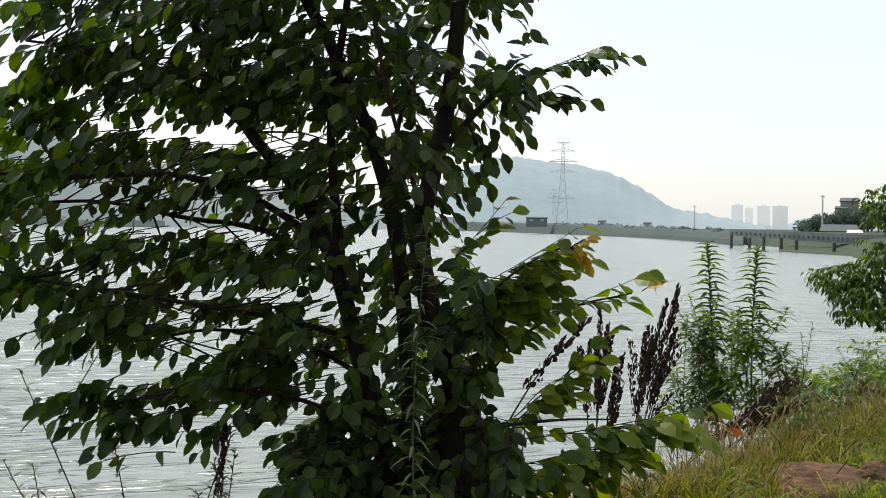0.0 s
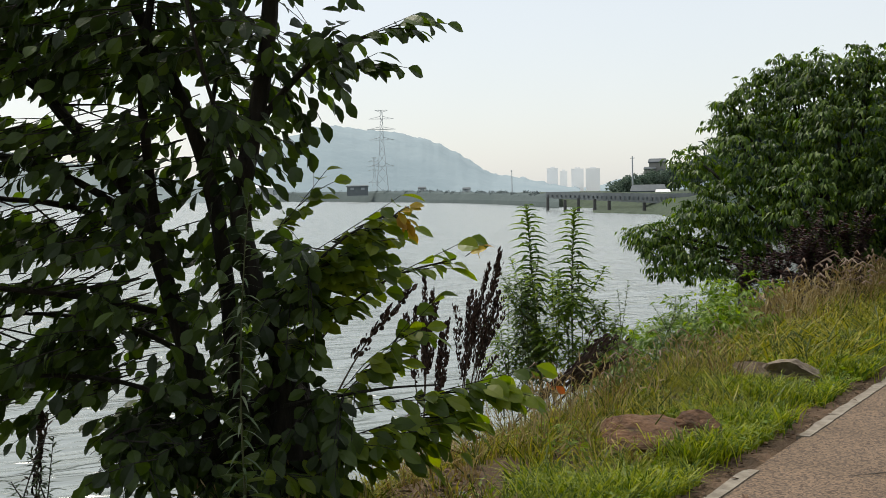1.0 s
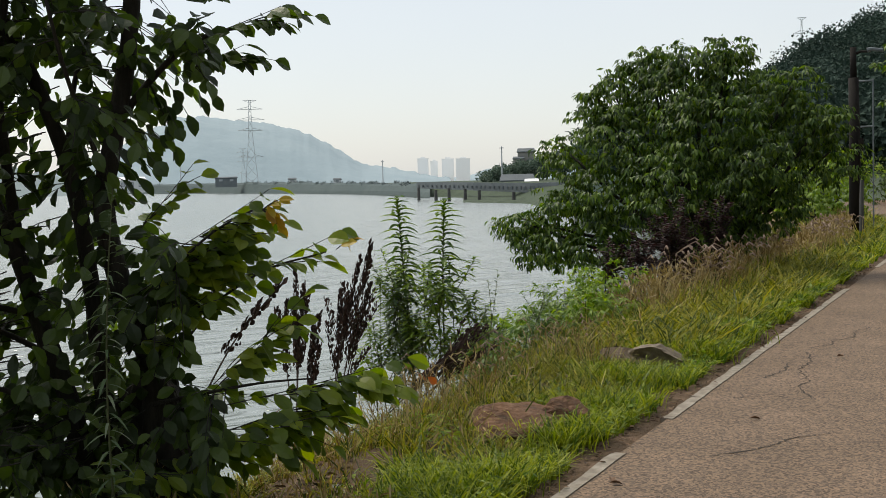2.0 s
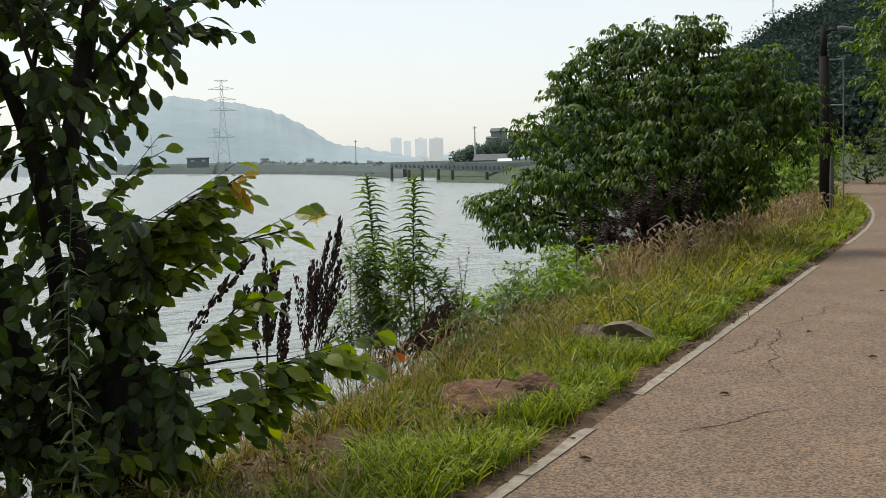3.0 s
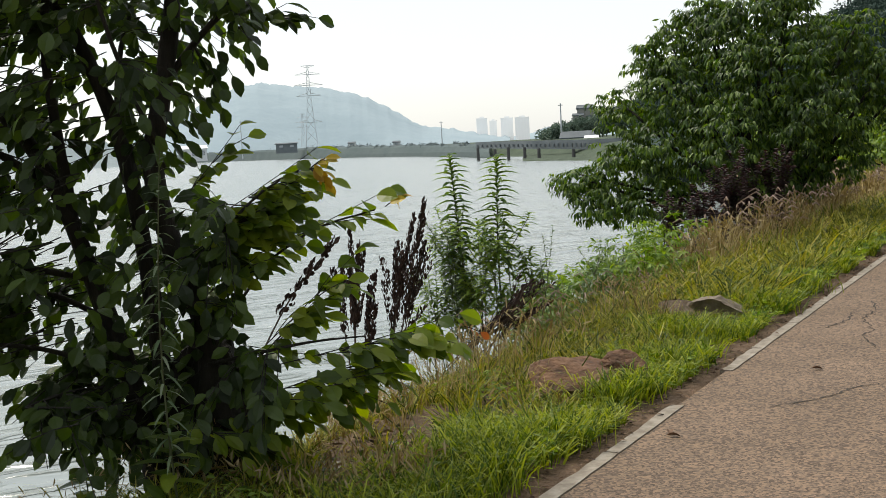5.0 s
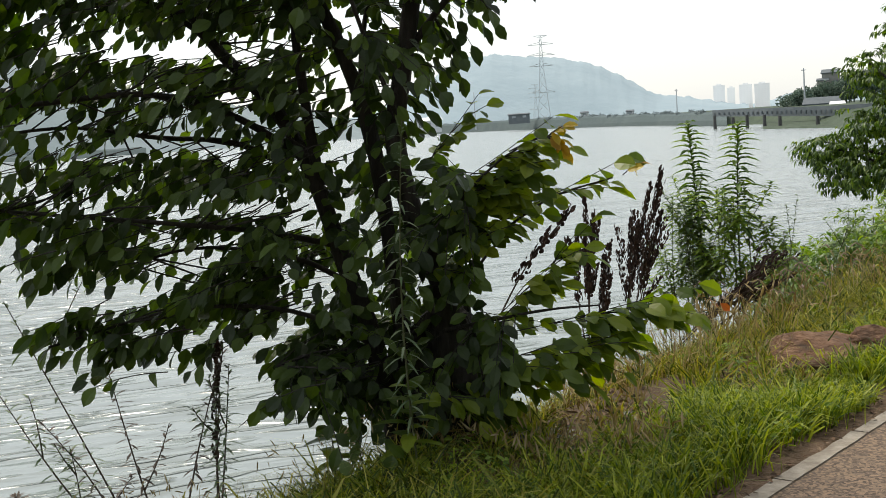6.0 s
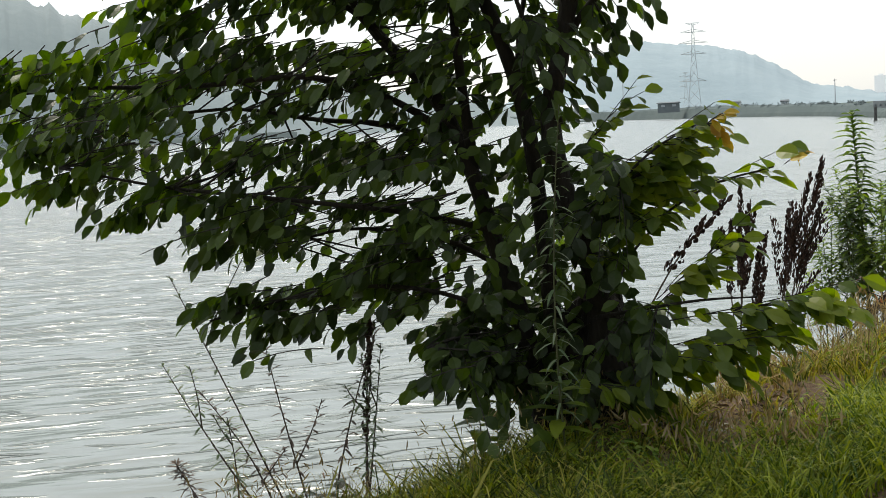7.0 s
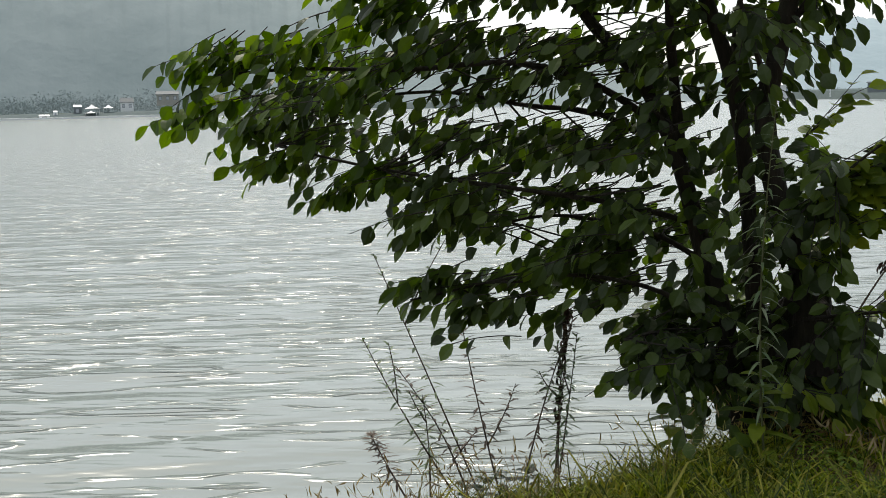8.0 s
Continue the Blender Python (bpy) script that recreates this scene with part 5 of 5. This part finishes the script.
def rock(name, at, size, turn, label, mat, seed, tilt=0.0):
    bm = bmesh.new()
    bmesh.ops.create_icosphere(bm, subdivisions=4, radius=1.0)
    off = Vector((seed * 3.1, seed * 1.7, 0))
    rnd = random.Random(seed)
    cuts = []
    for k in range(8):
        c = Vector((rnd.gauss(0, 1), rnd.gauss(0, 1), rnd.gauss(0, .7))).normalized()
        cuts.append((c, rnd.uniform(.38, .66)))
    cuts.append((Vector((.45, -.4, .8)).normalized(), .5))
    for v in bm.verts:
        p = v.co.copy()
        for c, reach in cuts:
            q = p.dot(c) - reach
            if q > 0:
                p -= c * q
        p *= 1.45 + .1 * noise.noise(p * 2.2 + off) + .07 * noise.noise(p * 6 + off) + .04 * noise.noise(p * 15 + off)
        p.z += .05 * noise.noise(Vector((p.x * 2, p.y * 2, p.z * 9)) + off)
        v.co = p
    me = bpy.data.meshes.new(name)
    bm.to_mesh(me)
    bm.free()
    me.materials.append(mat)
    ob = new(name, me)
    ob.matrix_world = pose(*at, tilt, 0, turn) @ Matrix.Diagonal((*size, 1))
    tagged(ob, label, "rock")
    return ob


def build_lamp_post():
    base = Vector((-3.36, 28.25, -.05))
    p = thing("street_lamp", base, "dark round street lamp post with a short arm beside the path", "street lamp")
    b = Bag()
    b.tube([base, base + Vector((0, 0, 2.3)), base + Vector((-.02, 0, 3.75))], .135, .115, 14)
    b.put("pole", M_POLE, p, smooth=True)
    c = Bag()
    c.tube([base + Vector((-.02, 0, 3.7)), base + Vector((-.03, 0, 4.45))], .075, .07, 12)
    c.put("upper_pole", M_POLE, p, smooth=True)
    d = Bag()
    d.tube([base + Vector((-.02, 0, 4.3)), base + Vector((.15, 0, 4.34)), base + Vector((.3, 0, 4.33))], .03, .025, 8)
    arm = d.put("arm", M_POLE, p)
    e = Bag()
    e.tube([base + Vector((.28, 0, 4.36)), base + Vector((.38, 0, 4.38)), base + Vector((.62, 0, 4.34))], .06, .035, 8)
    e.put("lamp_head", M_DARK, arm)
    f = Bag()
    f.box((base.x + .1, base.y - .2, 1.95), (base.x + .2, base.y - .02, 2.3))
    f.put("control_box", M_POLE, p)
    # slim pole and frame behind
    q = thing("sign_frame", (-3.15, 30.8, 0), "slim pale metal frame on a post beside the lamp", "sign frame")
    g = Bag()
    g.tube([(-3.22, 30.8, -.1), (-3.22, 30.8, 3.85)], .02, .02, 8)
    g.put("post", M_DARK, q)
    for z in (3.8, 2.66):
        h = Bag()
        h.tube([(-3.6, 30.8, z), (-3.2, 30.8, z)], .022, .022, 6)
        h.put("crossbar", M_DARK, q)
    k = thing("marker_post", (-3.12, 27.4, 0), "short weathered grey post beside the lamp", "post")
    m = Bag()
    m.tube([(-3.12, 27.4, -.1), (-3.12, 27.4, .9), (-3.11, 27.4, 1.35)], .055, .045, 8)
    m.put("post", M_POST, k)


def build_cracks():
    """Open cracks in the asphalt, as thin dark ribbons, and litter along the edge."""
    rnd = random.Random(31)
    for k, pts in enumerate((((-1.62, 10.31), (-1.52, 9.8), (-1.55, 9.4), (-1.4, 8.9), (-1.42, 8.6), (-1.27, 8.2)), ((-1.3, 12.17), (-1.4, 11.8), (-1.38, 11.4), (-1.52, 11.1), (-1.5, 10.86), (-1.62, 10.6)), ((-1.88, 8.03), (-1.7, 8.1), (-1.56, 8.23), (-1.4, 8.15)),
                             ((-1.52, 6.35), (-1.3, 6.6), (-1.2, 6.9), (-.99, 7.13)), ((-.5, 14.3), (-.55, 15.0), (-.3, 15.8)), ((-1.75, 8.9), (-1.65, 9.3), (-1.68, 9.7)))):
        line = curve_through([(x, y, .003) for x, y in pts], 9)
        V, F = [], []
        for i, p in enumerate(line):
            w = rnd.uniform(.002, .009)
            j = Vector((rnd.uniform(-.018, .018), rnd.uniform(-.012, .012), 0))
            V += [tuple(p + j + Vector((-w, 0, 0))), tuple(p + j + Vector((w, 0, 0)))]
        F = [(2 * i, 2 * i + 1, 2 * i + 3, 2 * i + 2) for i in range(len(line) - 1)]
        tagged(piece("crack", V, F, M_CRACK), "thin dark crack in the asphalt path", "crack", kind="structure")
    rs = np.random.RandomState(3)
    n = 1300
    y = rs.uniform(2.5, 20, n)
    x = line_x(y) - rs.uniform(.02, .34, n)
    P = np.stack([x, y, np.full(n, .012)], 1)
    b = Bag()
    b.leaves(P, np.column_stack([rs.normal(size=(n, 2)), np.full(n, .1)]), np.column_stack([rs.normal(size=(n, 2)) * .3, np.ones(n)]), rs.uniform(.015, .06, n), rs.uniform(.008, .025, n))
    tagged(b.put("leaf_litter", M_DEBRIS), "brown dead leaves and grit along the path edge", "litter", kind="stuff")
    n = 800
    x, y = -3.3 + rs.normal(0, .42, n), 4.35 + rs.normal(0, .5, n)
    b = Bag()
    b.leaves(np.stack([x, y, ground_z(x, y) + .015], 1), np.column_stack([rs.normal(size=(n, 2)), np.full(n, .15)]), np.column_stack([rs.normal(size=(n, 2)) * .4, np.ones(n)]), rs.uniform(.02, .075, n), rs.uniform(.012, .04, n))
    tagged(b.put("leaf_litter", M_DEBRIS), "brown dead leaves on the soil below the tree", "litter", kind="stuff")
    for x, y in ((-1.52, 7.35), (-1.86, 5.55), (-.95, 13.2), (-1.3, 10.1), (-.7, 9.0), (-1.88, 5.65)):
        c = Bag()
        a = rs.uniform(0, 6.28)
        c.leaves([(x, y, .012)], [(math.cos(a), math.sin(a), .15)], [(0, .2, 1)], np.array([.07]), np.array([.035]), fold=.4, curl=.3)
        tagged(c.put("fallen_leaf", M_DEBRIS), "curled brown dead leaf lying on the asphalt", "leaf", "fallen leaves")


build_shore_tree()
build_bank_tree("tree", (-4.5, 18.2, -.6), ((-1.3, 0, 3.72, .32), (-1.72, 0, 3.5, .22), (-2.3, -.1, 2.62, .32), (-.85, .1, 4.0, .32), (.45, 0, 4.08, .32), (-3.02, -.2, 1.4, .38), (-2.7, -.3, .95, .36), (1.5, 0, 3.5, .35), (1.9, .1, 2.9, .35), (0, 0, 3.95, .5), (-.75, 0, 3.85, .42), (.45, .1, 3.75, .45), (-.4, 0, 3.45, .7), (-1.35, 0, 3.3, .5), (-1.75, -.1, 3.15, .3), (1.05, .2, 3.3, .6), (-1.2, -.2, 2.75, .7),
                (1.6, .2, 2.85, .6), (.3, -.4, 2.9, .85), (-2.0, -.2, 2.35, .42), (-1.35, -.4, 1.95, .7), (-2.25, -.3, 1.75, .42), (-2.85, -.3, 1.3, .4), (-2.3, -.2, 1.05, .5), (1.95, .3, 2.35, .45), (.9, -.5, 2.3, .75), (-.3, -.6, 2.0, .85),
                (1.15, -.1, 1.6, .5), (-1.5, -.4, 1.05, .6), (0, .6, 1.3, .8), (.4, -.3, 1.15, .55)),
                .115, .038, 44000, "round spreading tree with long drooping green leaves on the bank", M_PEACH, 41, 4.0)
build_bank_tree("tree", (-1.2, 46, 0), ((0, 0, 6.2, 2.2), (-1.6, 0, 5.0, 1.8), (1.4, 0, 4.6, 1.8), (-1.5, -.5, 3.6, 1.6), (.6, -.5, 3.2, 1.8), (2.4, 0, 3.0, 1.8), (0, 0, 7.6, 1.6)),
                .26, .09, 7000, "dark green roadside tree overhanging the path", M_PEACH, 42, 8.0, .4)
build_bank_tree("tree", (0.6, 38, 0), ((0, 0, 5.8, 2.0), (-2.2, 0, 5.4, 1.5), (-3.3, -.3, 4.6, 1.0), (1.4, 0, 4.6, 1.9), (-1.6, -.5, 3.6, 1.5), (-3.3, 0, 3.3, .9), (-2.6, -.3, 2.4, .9), (-.6, -.8, 2.0, 1.2), (-3.7, 0, 5.6, .6), (0, 0, 7.4, 1.6)),
                .22, .075, 11000, "dark green roadside tree overhanging the path", M_PEACH, 43, 8.0, .4)
for cx, cy, hh, ww, sd in ((-5.3, 33.5, 2.3, 1.6, 51), (-5.6, 42, 2.6, 2.0, 52), (-4.7, 31.5, 2.0, 1.2, 53), (-8.2, 38, 2.4, 2.0, 54), (-4.8, 55, 2.4, 2.4, 55), (1.0, 60, 2.4, 2.6, 56), (-2.0, 63, 2.8, 2.6, 57), (-8.6, 52, 3.4, 2.6, 58), (-1.7, 48.5, 3.2, 1.6, 59), (-2.5, 52.5, 3.4, 1.8, 60), (-3.6, 57, 3.6, 2.0, 69), (-.4, 46, 3.0, 1.6, 70)):
    build_bank_tree("shrub", (cx, cy, -.2), ((0, 0, hh * .7, ww * .6), (-ww * .5, 0, hh * .5, ww * .5), (ww * .5, 0, hh * .5, ww * .5), (0, -ww * .4, hh * .4, ww * .5)), .15, .06, 2200,
                    "bright green leafy shrub beside the path", M_HERB if sd < 55 else M_LEAF, sd, hh, .3)
# low grey-green bushes at the waterside
for cx, cy, hh, ww, sd in ((-4.9, 11.3, .85, .55, 61), (-4.45, 11.9, .95, .55, 62), (-4.15, 12.4, .95, .6, 63), (-4.6, 10.2, .6, .45, 64), (-5.4, 12.4, .9, .6, 65), (-5.15, 11.4, .8, .5, 66), (-4.0, 11.3, .6, .45, 67), (-4.3, 10.8, .6, .4, 68)):
    build_bank_tree("shrub", (cx, cy, float(ground_z(cx, cy))), ((0, 0, hh * .75, ww * .55), (-ww * .4, 0, hh * .5, ww * .45), (ww * .4, 0, hh * .5, ww * .45)), .085, .026, 1500,
                    "low grey-green waterside shrub on the bank", M_HERB if sd % 2 else M_HERB_DARK, sd, hh, .2)
# dark red weeds below the round tree
for k in range(20):
    rr = random.Random(200 + k)
    x, y = rr.uniform(-5.0, -3.35), rr.uniform(14.4, 16.2)
    z = float(ground_z(x, y))
    herb("weed", (x, y, z), (x + rr.uniform(-.1, .1), y, z + rr.uniform(1.1, 1.6)), "dark red seeding weed on the bank", "weed", M_PURPLE, M_SEED, .1, .045, 110, 300 + k, "dark red weeds", .1, .3, 4)
# tall herbs with spires
herb("tall_herb", (-4.4, 8.3, -.35), (-4.55, 8.3, 1.45), "tall green herb with a leafy spire at the waterside", "herb", M_HERB_DARK, M_STEM, .155, .056, 66, 71, "spired herbs", .5, 1.0, 0, .010, .35, .3)
herb("tall_herb", (-4.15, 8.35, -.35), (-4.12, 8.3, 1.42), "tall green herb with a leafy spire at the waterside", "herb", M_HERB_DARK, M_STEM, .155, .056, 66, 72, "spired herbs", .5, 1.0, 0, .010, .35, .3)
for k in range(12):
    rr = random.Random(400 + k)
    x, y = rr.uniform(-4.85, -3.85), rr.uniform(7.95, 8.8)
    z = float(ground_z(x, y))
    top = rr.uniform(.6, 1.02) - (.2 if x < -4.7 else 0)
    herb("herb", (x, y, z), (x + rr.uniform(-.12, .12), y + rr.uniform(-.05, .05), top), "bushy green herb with narrow leaves at the waterside", "herb", M_SAGE if k % 5 == 0 else (M_HERB_DARK if k % 5 == 1 else M_HERB), M_STEM, .12, .03, 56, 500 + k, "narrow-leaved herbs", .42, .75, 5, .005, .15, .12)
herb("herb", (-3.85, 8.3, -.1), (-3.66, 8.3, .86), "thin grey-green herb leaning over the water", "herb", M_SAGE, M_STEM, .07, .016, 40, 530, "narrow-leaved herbs", .5, .5, 4, .004, .1)
herb("herb", (-3.8, 8.7, -.1), (-3.5, 8.9, .6), "thin grey-green herb leaning over the water", "herb", M_SAGE, M_STEM, .07, .016, 40, 531, "narrow-leaved herbs", .4, .5, 4, .004, .1)
# dried weeds
for k, (bx, tx, tz) in enumerate(((-4.72, -4.34, 1.12), (-4.74, -4.46, 1.0), (-4.7, -4.4, .8), (-4.76, -4.68, .74))):
    seed_plume((bx, 7.5, -.3), (tx, 7.5 + .03 * k, tz), "dark brown dried weed with a dense seed plume", .05, 240, M_SEED, 81 + k, .014, 4)
for k, (bx, tx, tz) in enumerate(((-5.05, -5.03, .92), (-5.06, -4.96, .78), (-5.08, -5.12, .66), (-4.9, -4.88, .45))):
    seed_plume((bx, 7.48, -.3), (tx, 7.5, tz), "thin dark dried weed stalk with clustered seeds", .04, 170, M_SEED, 181 + k, .02, 2)
seed_plume((-4.1, 5.1, .35), (-3.7, 5.39, 1.03), "dark twisted dried stem with withered leaves", .05, 90, M_SEED, 85, .022)
for k, (bx, bz, tx, tz) in enumerate(((-4.2, -.15, -3.4, .53), (-4.1, -.1, -3.52, .5), (-4.05, -.1, -3.5, .32), (-3.95, -.1, -3.62, .46), (-4.25, -.15, -3.85, .2))):
    seed_plume((bx, 7.45 + .02 * k, bz), (tx, 7.5 + .04 * k, tz), "fallen dark red dried weed leaning over the bank", .03, 80, M_SEED, 286 + k, .014, 4)
seed_plume((-4.46, 3.35, -.35), (-4.44, 3.42, .54), "dark beaded dried stalk among the waterside shoots", .012, 70, M_SEED, 88, .022)
# slim herb standing before the tree
herb("tall_herb", (-3.33, 3.6, -.05), (-3.31, 3.62, 1.58), "slim grey-green herb with drooping leaves before the tree", "herb", M_SAGE, M_STEM, .09, .014, 90, 91, "spired herbs", .2, .7, 0, .006)
herb("broad_herb", (-3.4, 3.62, -.03), (-3.36, 3.6, .45), "low broad-leaved green plant at the tree's foot", "herb", M_LEAF_LIGHT, M_STEM, .14, .07, 16, 92, "", .3, .4)
herb("broad_herb", (-4.0, 3.7, -.2), (-3.98, 3.66, .3), "low broad-leaved green plant at the tree's foot", "herb", M_LEAF_LIGHT, M_STEM, .12, .07, 16, 93, "", .3, .4)
# thin shoots at the water's edge
for k, (b0, t0) in enumerate((((-4.67, 3.05, -0.36), (-5.05, 2.69, 0.87)),
                              ((-4.6, 3.12, -0.35), (-4.73, 2.99, 0.56)),
                              ((-4.78, 2.95, -0.33), (-5.1, 2.64, 0.44)),
                              ((-4.51, 3.21, -0.22), (-4.34, 3.37, 0.54)),
                              ((-4.39, 3.32, -0.24), (-4.32, 3.39, 0.49)),
                              ((-4.95, 2.78, -0.38), (-5.08, 2.66, -0.06)),
                              ((-4.39, 3.32, -0.3), (-4.36, 3.35, 0.35)),
                              ((-4.72, 3.01, -0.36), (-4.98, 2.76, 0.3)),
                              ((-4.86, 2.87, -0.37), (-4.88, 2.85, 0.16)))):
    herb("shoot", b0, t0, "thin bare shoot with sparse slender leaves at the water's edge", "shoot", M_STEM_DRY if k % 2 else M_SAGE, M_STEM_DRY, .08, .013, 56, 600 + k, "thin waterside shoots", .22, .2, 1, .0055, -.2)
for k in range(4):
    x, y = -4.62 + .1 * k, 2.95 + .05 * k
    herb("broad_herb", (x, y, float(ground_z(x, y))), (x - .03, y, float(ground_z(x, y)) + .3), "low round-leaved plant among the waterside shoots", "herb", M_LEAF, M_STEM, .075, .055, 12, 640 + k, "round-leaved plants", .3, .3)
# rocks
rock("rock", (-2.74, 6.42, .08), (.36, .22, .135), 20, "rust-brown flat rock half sunk in the grass", M_ROCK_RED, 1.3, -4)
rock("rock", (-2.5, 6.62, .07), (.18, .15, .13), 25, "dark rusty rock in the grass beside the path", M_ROCK_RED, 2.7)
rock("rock", (-2.86, 8.98, .05), (.22, .17, .15), 10, "grey-brown rock standing in the grass", M_ROCK, 4.1)
rock("rock", (-2.62, 9.14, .08), (.2, .16, .17), 50, "pale tan rock standing in the grass", M_ROCK_TAN, 3.3)
rock("rock", (-2.93, 6.95, .02), (.12, .1, .07), 80, "small dark rock in the grass", M_ROCK, 7.2)
rock("rock", (-2.97, 15.75, .05), (.22, .2, .17), 80, "dark brown rock in the dry grass", M_ROCK, 8.2)
rock("flat_stone", (-3.42, 4.5, -.01), (.2, .14, .04), 30, "pale grey flat stone on bare soil below the tree", M_STONE, 6.4)
rock("flat_stone", (-3.1, 4.95, -.01), (.1, .07, .03), 70, "pale grey flat stone on bare soil below the tree", M_STONE, 9.4)
build_lamp_post()
build_cracks()
build_grass()
